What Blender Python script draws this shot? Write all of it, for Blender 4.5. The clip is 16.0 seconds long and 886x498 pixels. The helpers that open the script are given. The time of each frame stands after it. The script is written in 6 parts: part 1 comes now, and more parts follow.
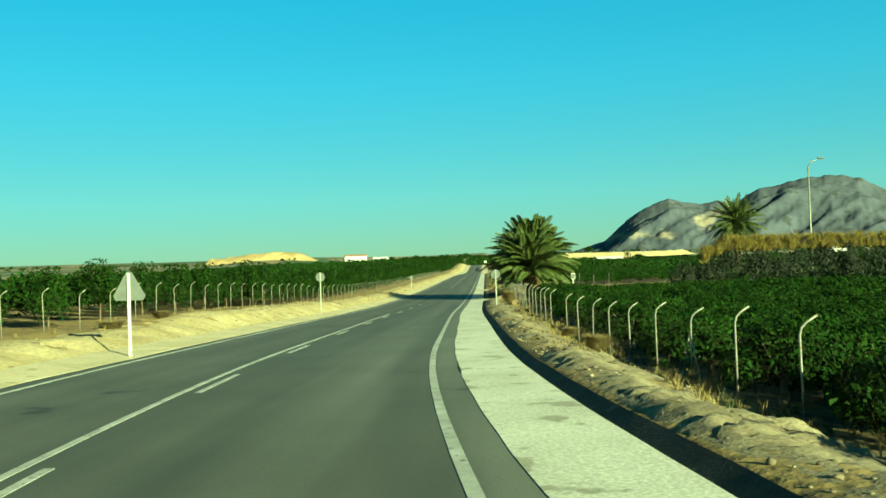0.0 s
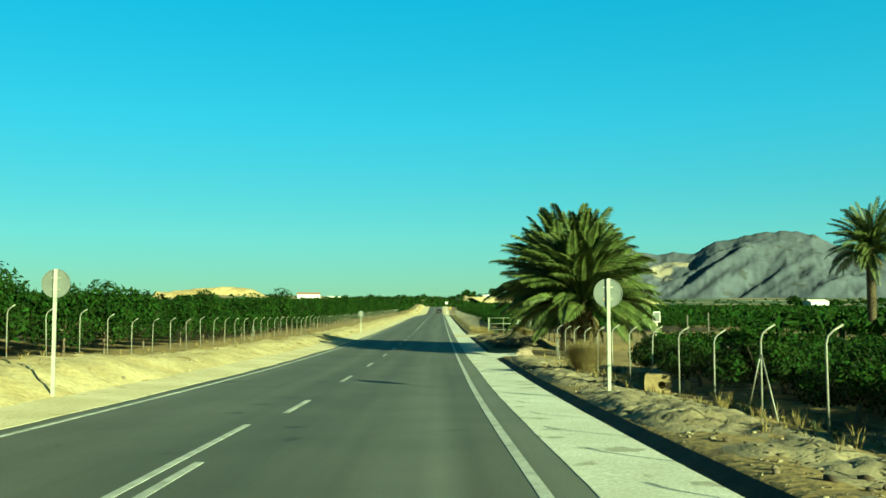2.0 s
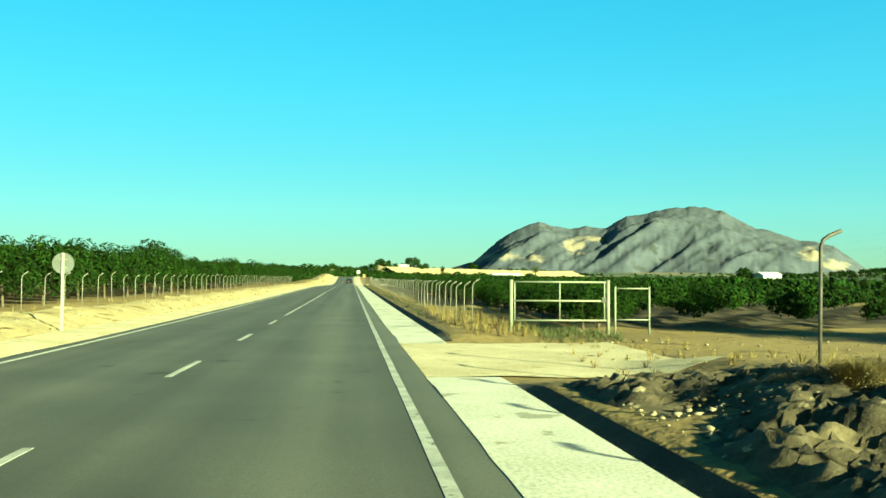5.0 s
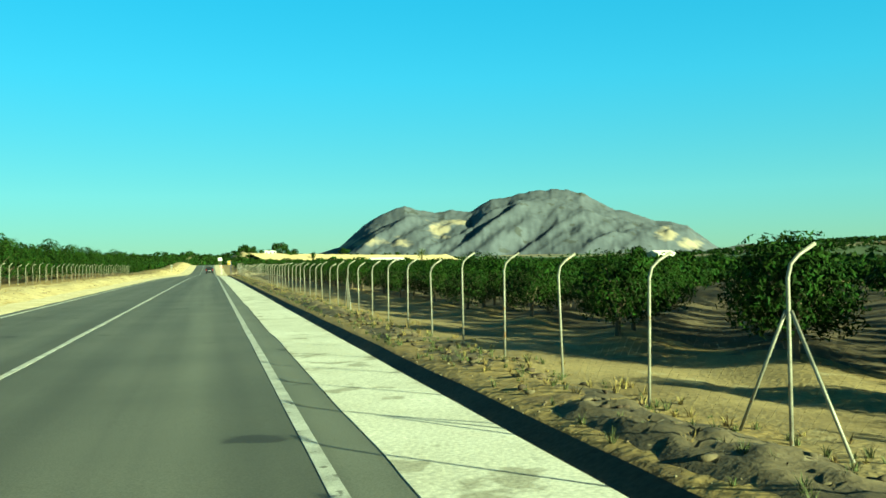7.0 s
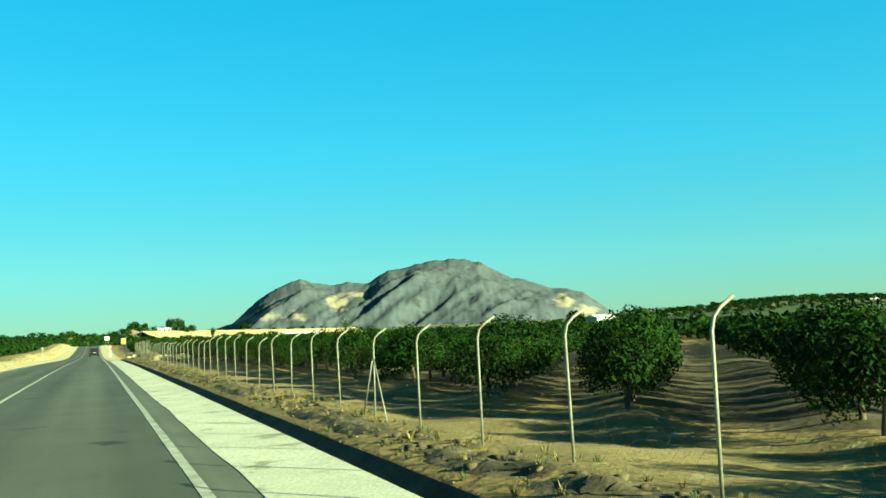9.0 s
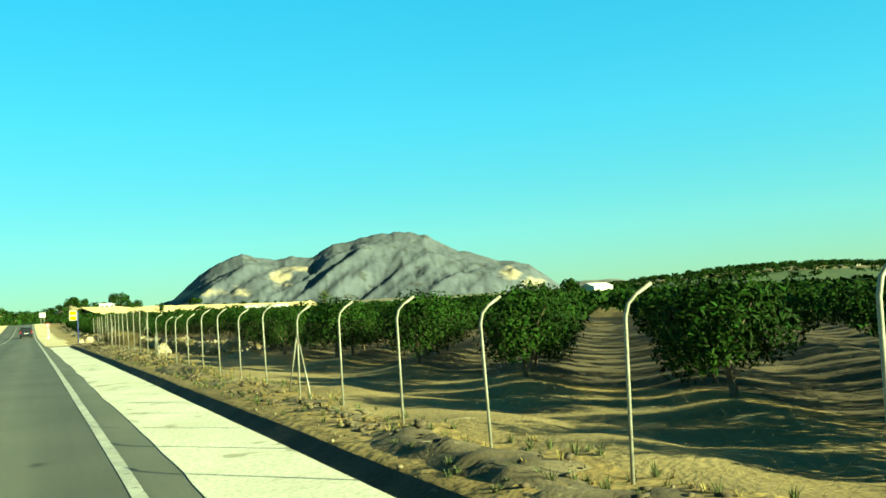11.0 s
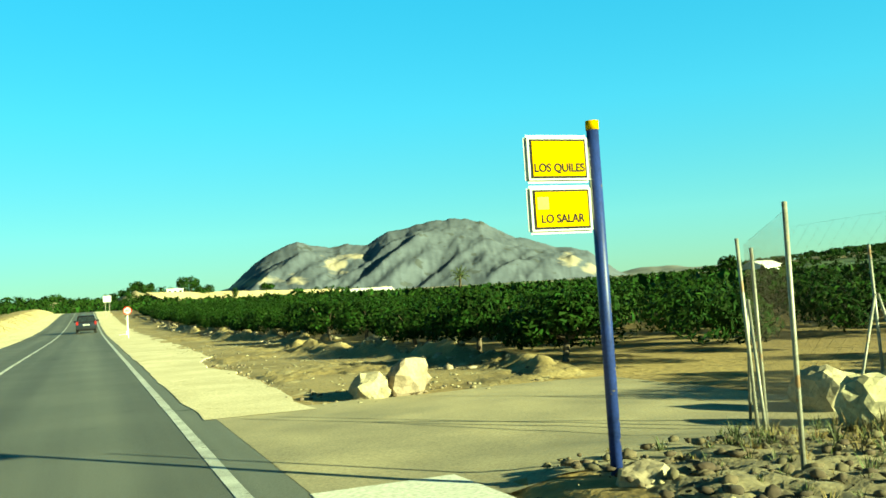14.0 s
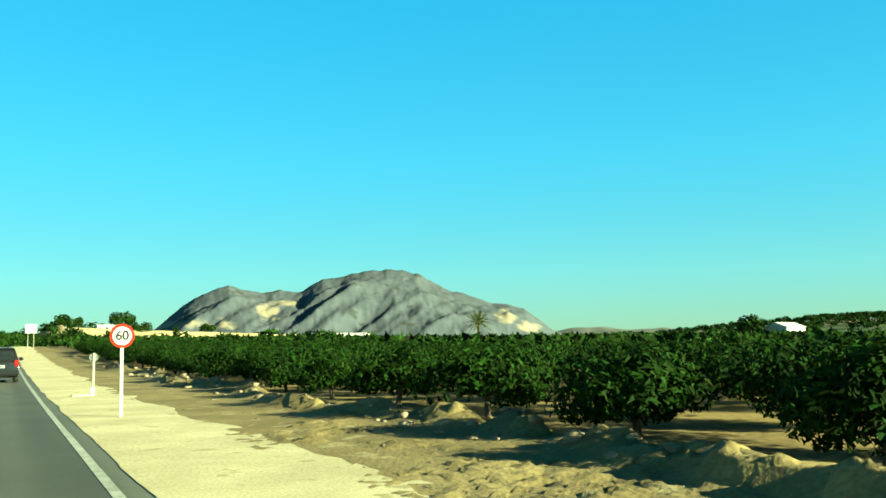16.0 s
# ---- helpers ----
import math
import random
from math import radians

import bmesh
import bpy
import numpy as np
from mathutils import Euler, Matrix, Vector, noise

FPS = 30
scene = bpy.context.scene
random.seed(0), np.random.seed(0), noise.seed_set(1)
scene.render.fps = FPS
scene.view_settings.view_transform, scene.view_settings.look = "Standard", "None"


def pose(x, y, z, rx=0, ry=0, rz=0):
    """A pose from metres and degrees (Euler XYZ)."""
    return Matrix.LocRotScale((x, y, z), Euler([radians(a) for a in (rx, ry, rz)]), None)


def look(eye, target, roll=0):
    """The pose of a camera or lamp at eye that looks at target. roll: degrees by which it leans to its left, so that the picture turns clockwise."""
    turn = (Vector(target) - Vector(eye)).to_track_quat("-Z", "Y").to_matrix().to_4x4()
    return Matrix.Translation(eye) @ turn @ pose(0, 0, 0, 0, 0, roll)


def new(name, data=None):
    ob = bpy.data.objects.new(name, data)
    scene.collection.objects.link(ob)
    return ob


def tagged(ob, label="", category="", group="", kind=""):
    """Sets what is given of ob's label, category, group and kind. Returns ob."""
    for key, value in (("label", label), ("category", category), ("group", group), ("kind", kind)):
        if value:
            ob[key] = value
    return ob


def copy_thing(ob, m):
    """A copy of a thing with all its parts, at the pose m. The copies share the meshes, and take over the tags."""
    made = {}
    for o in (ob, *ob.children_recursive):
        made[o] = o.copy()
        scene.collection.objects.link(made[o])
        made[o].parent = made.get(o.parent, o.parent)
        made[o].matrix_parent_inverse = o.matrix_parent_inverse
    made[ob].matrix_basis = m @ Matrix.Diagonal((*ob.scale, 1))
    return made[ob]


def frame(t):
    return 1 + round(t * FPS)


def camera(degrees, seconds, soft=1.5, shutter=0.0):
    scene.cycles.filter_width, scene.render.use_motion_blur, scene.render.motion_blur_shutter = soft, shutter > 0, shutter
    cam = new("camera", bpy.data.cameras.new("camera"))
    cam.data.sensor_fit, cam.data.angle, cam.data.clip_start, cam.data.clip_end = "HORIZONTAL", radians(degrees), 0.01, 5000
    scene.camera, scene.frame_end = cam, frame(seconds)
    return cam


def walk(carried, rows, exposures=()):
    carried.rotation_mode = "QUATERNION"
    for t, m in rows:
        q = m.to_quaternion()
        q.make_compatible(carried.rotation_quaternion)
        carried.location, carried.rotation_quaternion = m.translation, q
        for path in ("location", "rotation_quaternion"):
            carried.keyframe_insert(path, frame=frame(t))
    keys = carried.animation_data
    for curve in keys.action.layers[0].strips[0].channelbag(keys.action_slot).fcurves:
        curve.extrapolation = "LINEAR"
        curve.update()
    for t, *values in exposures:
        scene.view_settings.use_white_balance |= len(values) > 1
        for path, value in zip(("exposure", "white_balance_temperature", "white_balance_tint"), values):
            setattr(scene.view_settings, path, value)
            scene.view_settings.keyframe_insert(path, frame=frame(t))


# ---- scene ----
# The camera rides in a car along a country road; x is right of the centre line, y ahead, metres.
cam = camera(51.0, 16.0, 1.6)

# Seconds, x, y, z, yaw, pitch, roll of the camera.
PATH = [
    (0.0, 5.152, -0.00, 2.221, 2.57, 1.26, 2.05),
    (0.5, 4.236, 8.05, 2.066, 4.28, 1.18, 1.90),
    (1.0, 3.487, 17.67, 1.879, 6.17, 2.12, 0.98),
    (1.5, 3.057, 27.58, 1.683, 4.51, 3.19, 0.53),
    (2.0, 2.618, 36.85, 1.499, -0.17, 3.85, 0.07),
    (2.5, 2.422, 46.34, 1.310, -3.93, 3.09, -0.74),
    (3.0, 2.438, 56.11, 1.126, -6.68, 2.86, -0.03),
    (3.5, 2.498, 66.28, 0.980, -5.12, 4.16, -0.93),
    (3.8, 2.520, 72.45, 0.918, -5.80, 1.60, -0.10),
    (4.0, 2.538, 76.58, 0.885, -4.85, 1.01, 0.58),
    (4.2, 2.609, 80.77, 0.858, -6.13, 0.70, 1.45),
    (4.5, 2.740, 86.89, 0.829, -5.34, 1.62, 0.03),
    (4.7, 2.720, 90.82, 0.817, -5.21, 2.22, -0.24),
    (7.0, 2.656, 136.01, 0.881, -14.01, 1.24, 1.00),
    (7.5, 2.714, 145.88, 0.935, -15.46, 2.08, 1.79),
    (8.0, 2.598, 155.72, 0.994, -18.93, 2.54, 1.15),
    (8.5, 2.525, 165.60, 1.059, -22.28, 4.50, 2.31),
    (9.0, 2.465, 175.53, 1.130, -20.67, 5.45, 2.78),
    (11.5, 2.657, 225.43, 1.487, -24.52, 3.04, 3.46),
    (12.0, 2.606, 235.44, 1.550, -22.96, 2.82, 2.54),
    (12.5, 2.616, 245.53, 1.602, -20.66, 3.72, 4.52),
    (13.0, 2.600, 255.54, 1.643, -20.99, 2.80, 3.10),
    (13.5, 2.535, 265.31, 1.676, -22.08, 2.45, 4.14),
    (14.0, 2.382, 274.80, 1.708, -21.07, 3.11, 3.64),
    (14.5, 2.389, 284.50, 1.739, -19.21, 2.10, 4.15),
    (15.0, 2.440, 294.36, 1.769, -18.13, 2.95, 5.29),
    (15.3, 2.356, 300.28, 1.787, -20.77, 4.31, 3.93),
    (15.5, 2.461, 304.24, 1.798, -23.53, 5.14, 2.37),
    (16.0, 2.341, 314.15, 1.827, -25.38, 6.20, 1.16),
]


def camera_pose(x, y, z, yaw, pitch, roll):
    a, p = radians(yaw), radians(pitch)
    way = Vector((-math.sin(a) * math.cos(p), math.cos(a) * math.cos(p), math.sin(p)))
    eye = Vector((x, y, z))
    return look(eye, eye + way, -roll)


walk(cam, [(row[0], camera_pose(*row[1:])) for row in PATH],
     exposures=[(t, stops + 1.68, kelvin, tint) for t, stops, kelvin, tint in
                ((0.0, 0.0, 6800, -41), (2.5, 0.05, 6600, -44), (3.6, 0.24, 6950, -41), (4.5, 0.44, 7150, -35), (7.0, 0.24, 6500, -36), (9.0, 0.26, 6500, -35),
                 (11.5, 0.52, 7300, -35), (14.5, 0.46, 7000, -34), (16.0, 0.4, 6700, -29))])

# ---- light ----
SUN_ELEVATION, SUN_FROM = 15.2, 143.0   # degrees; azimuth from +y towards +x
world = bpy.data.worlds.new("sky")
scene.world = world
world.use_nodes = True
wn = world.node_tree
sky_node = wn.nodes.new("ShaderNodeTexSky")
sky_node.sky_type = "NISHITA"
sky_node.sun_disc = False
sky_node.sun_elevation = radians(SUN_ELEVATION)
sky_node.sun_rotation = radians(SUN_FROM)
sky_node.air_density, sky_node.dust_density, sky_node.ozone_density = 1.0, 0.3, 2.5
background = wn.nodes["Background"]
background.inputs["Strength"].default_value = 0.154
sky_tint = wn.nodes.new("ShaderNodeMix")
sky_tint.data_type, sky_tint.blend_type = "RGBA", "MULTIPLY"
sky_tint.inputs["Factor"].default_value = 1.0
sky_tint.inputs["B"].default_value = (0.5, 0.92, 1.05, 1)
sky_depth = wn.nodes.new("ShaderNodeHueSaturation")
sky_depth.inputs["Saturation"].default_value = 2.5
sky_soft = wn.nodes.new("ShaderNodeGamma")      # evens out the brightness from the horizon upwards
sky_soft.inputs["Gamma"].default_value = 0.34
wn.links.new(sky_node.outputs["Color"], sky_soft.inputs["Color"])
wn.links.new(sky_soft.outputs["Color"], sky_depth.inputs["Color"])
wn.links.new(sky_depth.outputs["Color"], sky_tint.inputs["A"])
# above the view the sky is dimmed almost to black, cutting fill light
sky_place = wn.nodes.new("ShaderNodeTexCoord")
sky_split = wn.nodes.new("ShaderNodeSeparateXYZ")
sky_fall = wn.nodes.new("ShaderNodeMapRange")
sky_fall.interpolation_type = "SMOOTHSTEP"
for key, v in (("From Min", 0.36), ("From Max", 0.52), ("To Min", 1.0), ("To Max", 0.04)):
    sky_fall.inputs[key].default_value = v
sky_dimmed = wn.nodes.new("ShaderNodeMix")
sky_dimmed.data_type, sky_dimmed.blend_type = "RGBA", "MULTIPLY"
sky_dimmed.inputs["Factor"].default_value = 1.0
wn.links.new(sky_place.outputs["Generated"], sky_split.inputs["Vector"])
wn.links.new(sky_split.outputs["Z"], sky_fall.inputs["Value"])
wn.links.new(sky_tint.outputs["Result"], sky_dimmed.inputs["A"])
wn.links.new(sky_fall.outputs["Result"], sky_dimmed.inputs["B"])
# dusty haze dulls the sky towards the horizon
sky_haze = wn.nodes.new("ShaderNodeValToRGB")
for e, (at, c) in zip((sky_haze.color_ramp.elements[0], sky_haze.color_ramp.elements[1], sky_haze.color_ramp.elements.new(0.09), sky_haze.color_ramp.elements.new(0.2)),
                      ((0.0, (0.9, 0.72, 0.76)), (0.33, (0.88, 0.94, 1.12)), (0.09, (0.88, 0.81, 0.84)), (0.2, (0.9, 0.96, 1.02)))):
    e.position, e.color = at, (*c, 1)
sky_hazed = wn.nodes.new("ShaderNodeMix")
sky_hazed.data_type, sky_hazed.blend_type = "RGBA", "MULTIPLY"
sky_hazed.inputs["Factor"].default_value = 1.0
wn.links.new(sky_split.outputs["Z"], sky_haze.inputs["Fac"])
wn.links.new(sky_dimmed.outputs["Result"], sky_hazed.inputs["A"])
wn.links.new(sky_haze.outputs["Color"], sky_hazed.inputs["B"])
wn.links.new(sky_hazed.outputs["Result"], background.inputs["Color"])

sun_data = bpy.data.lights.new("sun", "SUN")
sun_data.energy, sun_data.angle, sun_data.color = 5.0, radians(0.53), (1.0, 0.9, 0.63)
sun = new("sun", sun_data)
se, sa = radians(SUN_ELEVATION), radians(SUN_FROM)
sun_way = Vector((math.sin(sa) * math.cos(se), math.cos(sa) * math.cos(se), math.sin(se)))
sun.matrix_world = look(sun_way * 50, (0, 0, 0))


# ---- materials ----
ALBEDO_SCALE = 0.78       # scales every base colour down, so that shade renders darker against the sky


def material(name, base, base2=None, scale=4.0, rough=0.85, bump=0.2, bump_scale=60.0, metallic=0.0, island=0.0, detail=6.0,
             spec=0.3, grain=0.5, spots=None, each=0.0, flat=False):
    """A surface with two scales of colour variation and fine relief. spots: (colour, scale, share) for scattered stains or stones."""
    m = bpy.data.materials.new(name)
    m.use_nodes = True
    nt = m.node_tree
    nodes, link = nt.nodes, nt.links.new
    bsdf = nodes["Principled BSDF"]
    bsdf.inputs["Roughness"].default_value = rough
    bsdf.inputs["Metallic"].default_value = metallic
    bsdf.inputs["Specular IOR Level"].default_value = spec
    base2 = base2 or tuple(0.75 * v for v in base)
    base, base2 = tuple(ALBEDO_SCALE * v for v in base), tuple(ALBEDO_SCALE * v for v in base2)
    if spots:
        spots = (tuple(ALBEDO_SCALE * v for v in spots[0]), *spots[1:])
    geo = nodes.new("ShaderNodeNewGeometry")

    def tex(s, d=4.0):
        n = nodes.new("ShaderNodeTexNoise")
        n.inputs["Scale"].default_value, n.inputs["Detail"].default_value = s, d
        link(geo.outputs["Position"], n.inputs["Vector"])
        return n.outputs["Fac"]

    def span(value, a, b, c=0.0, d=1.0):
        n = nodes.new("ShaderNodeMapRange")
        for key, v in (("From Min", a), ("From Max", b), ("To Min", c), ("To Max", d)):
            n.inputs[key].default_value = v
        link(value, n.inputs["Value"])
        return n.outputs["Result"]

    def mixed(factor, a, b, blend="MIX"):
        n = nodes.new("ShaderNodeMix")
        n.data_type, n.blend_type = "RGBA", blend
        for key, v in (("Factor", factor), ("A", a), ("B", b)):
            if isinstance(v, tuple):
                n.inputs[key].default_value = (*v, 1)
            elif isinstance(v, float):
                n.inputs[key].default_value = v
            else:
                link(v, n.inputs[key])
        return n.outputs["Result"]

    fine = tex(bump_scale)
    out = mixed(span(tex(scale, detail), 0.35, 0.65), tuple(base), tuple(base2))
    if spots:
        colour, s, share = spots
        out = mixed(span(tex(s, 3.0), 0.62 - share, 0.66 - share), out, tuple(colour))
    out = mixed(float(grain), out, span(fine, 0.3, 0.7, 0.5, 1.4), "MULTIPLY")
    if island or each:
        hue = nodes.new("ShaderNodeHueSaturation")
        spread_by = island or each
        if island:
            src = geo.outputs["Random Per Island"]
        else:
            info = nodes.new("ShaderNodeObjectInfo")
            src = info.outputs["Random"]
        link(span(src, 0, 1, 1 - spread_by, 1 + spread_by), hue.inputs["Value"])
        link(span(src, 0, 1, 0.48, 0.52), hue.inputs["Hue"])
        link(out, hue.inputs["Color"])
        out = hue.outputs["Color"]
    link(out, bsdf.inputs["Base Color"])
    if bump:
        b = nodes.new("ShaderNodeBump")
        b.inputs["Strength"].default_value, b.inputs["Distance"].default_value = bump, 0.3 / bump_scale
        link(fine, b.inputs["Height"])
        link(b.outputs["Normal"], bsdf.inputs["Normal"])
    return m


PAINT = material("road_paint", (0.62, 0.62, 0.56), (0.4, 0.4, 0.36), 3, 0.7, 0.2, 60, spots=((0.2, 0.2, 0.17), 9.0, -0.03))
CONCRETE = material("gutter_concrete", (0.82, 0.8, 0.69), (0.68, 0.66, 0.55), 0.8, 0.9, 0.3, 26, spots=((0.44, 0.42, 0.33), 1.6, 0.0))
OLD_CONCRETE = material("old_concrete", (0.5, 0.47, 0.38), (0.38, 0.35, 0.27), 1.5, 0.9, 0.4, 30)
GRAVEL = material("pale_gravel", (0.8, 0.69, 0.45), (0.63, 0.53, 0.325), 0.7, 0.95, 0.3, 28, spots=((0.52, 0.42, 0.23), 2.2, -0.02), grain=0.55)
OCHRE = material("ochre_earth", (0.37, 0.283, 0.128), (0.235, 0.174, 0.073), 0.6, 0.95, 0.8, 16, spots=((0.43, 0.35, 0.185), 1.6, 0.0))
BANK = material("pale_earth_bank", (0.61, 0.5, 0.27), (0.46, 0.36, 0.175), 0.8, 0.95, 0.8, 9)
ROCK = material("pale_limestone", (0.44, 0.37, 0.24), (0.3, 0.25, 0.16), 3.0, 0.95, 0.5, 24, each=0.2)
RUBBLE = material("rubble", (0.27, 0.222, 0.14), (0.15, 0.122, 0.076), 4.0, 0.95, 0.4, 30, island=0.35)
CLOD = material("dark_earth_clods", (0.13, 0.1, 0.06), (0.07, 0.055, 0.036), 3.0, 0.95, 0.5, 30, island=0.35)
LEAF = material("citrus_leaf", (0.0245, 0.053, 0.0075), (0.009, 0.0215, 0.004), 1.5, 0.7, 0, 8, island=0.45, spec=0.04)
LEAF_YOUNG = material("young_leaf", (0.09, 0.17, 0.03), (0.055, 0.12, 0.02), 1.5, 0.5, 0, 8, island=0.4)
PALM_LEAF = material("palm_leaf", (0.11, 0.135, 0.036), (0.055, 0.078, 0.02), 2.0, 0.5, 0, 8, island=0.4)
PALM_DRY = material("dry_palm_leaf", (0.2, 0.155, 0.06), (0.14, 0.11, 0.045), 2.0, 0.7, 0, 8, island=0.4)
PALM_BARK = material("palm_bark", (0.13, 0.095, 0.052), (0.065, 0.048, 0.028), 5, 0.9, 0.8, 30, island=0.3)
# brown soil, darkened to carry the shade under the trees and in the ditch
SOIL = material("shade_darkened_soil", (0.155, 0.117, 0.061), (0.095, 0.072, 0.039), 0.8, 0.95, 0.4, 9, spots=((0.28, 0.22, 0.12), 2.2, -0.05))
DRY_GRASS = material("dry_grass", (0.3, 0.225, 0.085), (0.2, 0.15, 0.055), 2.0, 0.8, 0, 8, island=0.4)
DRY_TWIG = material("dry_twigs", (0.26, 0.2, 0.08), (0.14, 0.105, 0.044), 2.0, 0.85, 0, 8, island=0.35)
WEED = material("roadside_weed", (0.1, 0.12, 0.04), (0.07, 0.08, 0.03), 2.0, 0.7, 0, 8, island=0.4)
BARK = material("bark", (0.17, 0.13, 0.085), (0.1, 0.075, 0.05), 6, 0.9, 0.6, 40)
STEEL = material("galvanised_steel", (0.33, 0.32, 0.26), (0.23, 0.22, 0.18), 8, 0.5, 0.05, 80, metallic=0.25, spots=((0.28, 0.18, 0.1), 6.0, -0.02))
DARK_STEEL = material("weathered_dark_steel", (0.12, 0.11, 0.09), (0.07, 0.065, 0.055), 8, 0.6, 0.05, 80, metallic=0.2)
WIRE = material("fence_wire", (0.12, 0.1, 0.075), (0.09, 0.07, 0.05), 4, 0.6, 0, 40, metallic=0.3)
SIGN_GREY = material("sign_back_grey", (0.17, 0.185, 0.165), (0.14, 0.15, 0.135), 5, 0.85, 0.03, 60, spec=0.05)
SIGN_WHITE = material("sign_white", (0.62, 0.62, 0.58), (0.54, 0.54, 0.5), 6, 0.85, 0.02, 60, spec=0.04, grain=0.15)
POST_PAINT = material("weathered_post_paint", (0.42, 0.43, 0.36), (0.34, 0.35, 0.29), 6, 0.8, 0.03, 60, spec=0.1)
SIGN_RED = material("sign_red", (0.62, 0.03, 0.025), (0.5, 0.025, 0.02), 6, 0.85, 0.02, 60, spec=0.04, grain=0.15)
SIGN_YELLOW = material("sign_yellow", (0.6, 0.36, 0.004), (0.52, 0.3, 0.004), 4, 0.85, 0.02, 60, spec=0.04, grain=0.15)
SIGN_BLACK = material("sign_black", (0.02, 0.02, 0.02), (0.03, 0.03, 0.03), 4, 0.85, 0.02, 60, spec=0.04)
POLE_BLUE = material("blue_pole_paint", (0.02, 0.04, 0.19), (0.015, 0.03, 0.13), 5, 0.45, 0.03, 60, spots=((0.12, 0.1, 0.08), 12.0, -0.03))
WHITE_WALL = material("whitewashed_wall", (0.78, 0.76, 0.7), (0.66, 0.64, 0.58), 0.8, 0.9, 0.1, 12)
ROOF_TILE = material("clay_roof", (0.36, 0.2, 0.12), (0.27, 0.15, 0.09), 1.5, 0.9, 0.2, 10)
DARK_GLASS = material("dark_window", (0.02, 0.025, 0.03), (0.015, 0.02, 0.024), 1.0, 0.12, 0, 10, spec=0.6)
CAR_PAINT = material("black_car_paint", (0.012, 0.012, 0.014), (0.016, 0.016, 0.018), 2, 0.22, 0, 20, spec=0.6)
RUBBER = material("tyre_rubber", (0.02, 0.02, 0.02), (0.03, 0.03, 0.028), 10, 0.85, 0.2, 60)
LAMP_RED = material("red_lens", (0.3, 0.01, 0.01), (0.24, 0.008, 0.008), 4, 0.2, 0, 30, spec=0.6)
PALE_METAL = material("pale_painted_steel", (0.32, 0.34, 0.24), (0.24, 0.26, 0.18), 4, 0.55, 0.04, 50)


def asphalt_material():
    """Asphalt with paler, polished wheel tracks along the lanes, patches and dark seams."""
    m = material("asphalt", (0.185, 0.188, 0.15), (0.148, 0.152, 0.12), 0.45, 0.72, 0.3, 70, spots=((0.07, 0.07, 0.06), 0.9, -0.07))
    nt = m.node_tree
    bsdf = nt.nodes["Principled BSDF"]
    old = bsdf.inputs["Base Color"].links[0].from_socket
    geo = nt.nodes.new("ShaderNodeNewGeometry")
    stretch = nt.nodes.new("ShaderNodeMapping")
    stretch.inputs["Scale"].default_value = (1.6, 0.035, 0.0)
    nt.links.new(geo.outputs["Position"], stretch.inputs["Vector"])
    streak = nt.nodes.new("ShaderNodeTexNoise")
    streak.inputs["Scale"].default_value, streak.inputs["Detail"].default_value = 1.0, 3.0
    nt.links.new(stretch.outputs["Vector"], streak.inputs["Vector"])
    r = nt.nodes.new("ShaderNodeMapRange")
    for key, v in (("From Min", 0.35), ("From Max", 0.65), ("To Min", 0.86), ("To Max", 1.16)):
        r.inputs[key].default_value = v
    nt.links.new(streak.outputs["Fac"], r.inputs["Value"])
    mul = nt.nodes.new("ShaderNodeMix")
    mul.data_type, mul.blend_type = "RGBA", "MULTIPLY"
    mul.inputs["Factor"].default_value = 1.0
    nt.links.new(old, mul.inputs["A"])
    nt.links.new(r.outputs["Result"], mul.inputs["B"])
    across = nt.nodes.new("ShaderNodeAttribute")
    across.attribute_name = "across"
    tracks = nt.nodes.new("ShaderNodeValToRGB")
    span = nt.nodes.new("ShaderNodeMapRange")
    for key, v in (("From Min", -3.6), ("From Max", 3.9)):
        span.inputs[key].default_value = v
    stops = ((-3.6, 0.85), (-2.5, 1.12), (-1.7, 0.9), (-0.9, 1.1), (-0.1, 0.86), (0.7, 0.98), (1.2, 0.86), (1.75, 1.12), (2.45, 1.26), (2.95, 0.94), (3.3, 0.92), (3.55, 1.36))
    ramp_stops = tracks.color_ramp
    ramp_stops.interpolation = "EASE"
    for _ in stops[2:]:
        ramp_stops.elements.new(0.5)
    for e, (at, v) in zip(ramp_stops.elements, stops):
        e.position, e.color = (at + 3.6) / 7.5, (v * 0.7, v * 0.7, v * 0.7, 1)
    nt.links.new(across.outputs["Fac"], span.inputs["Value"])
    nt.links.new(span.outputs["Result"], tracks.inputs["Fac"])
    worn = nt.nodes.new("ShaderNodeMix")
    worn.data_type, worn.blend_type = "RGBA", "MULTIPLY"
    worn.inputs["Factor"].default_value = 1.0
    nt.links.new(mul.outputs["Result"], worn.inputs["A"])
    nt.links.new(tracks.outputs["Color"], worn.inputs["B"])
    nt.links.new(worn.outputs["Result"], bsdf.inputs["Base Color"])
    return m


ASPHALT = asphalt_material()


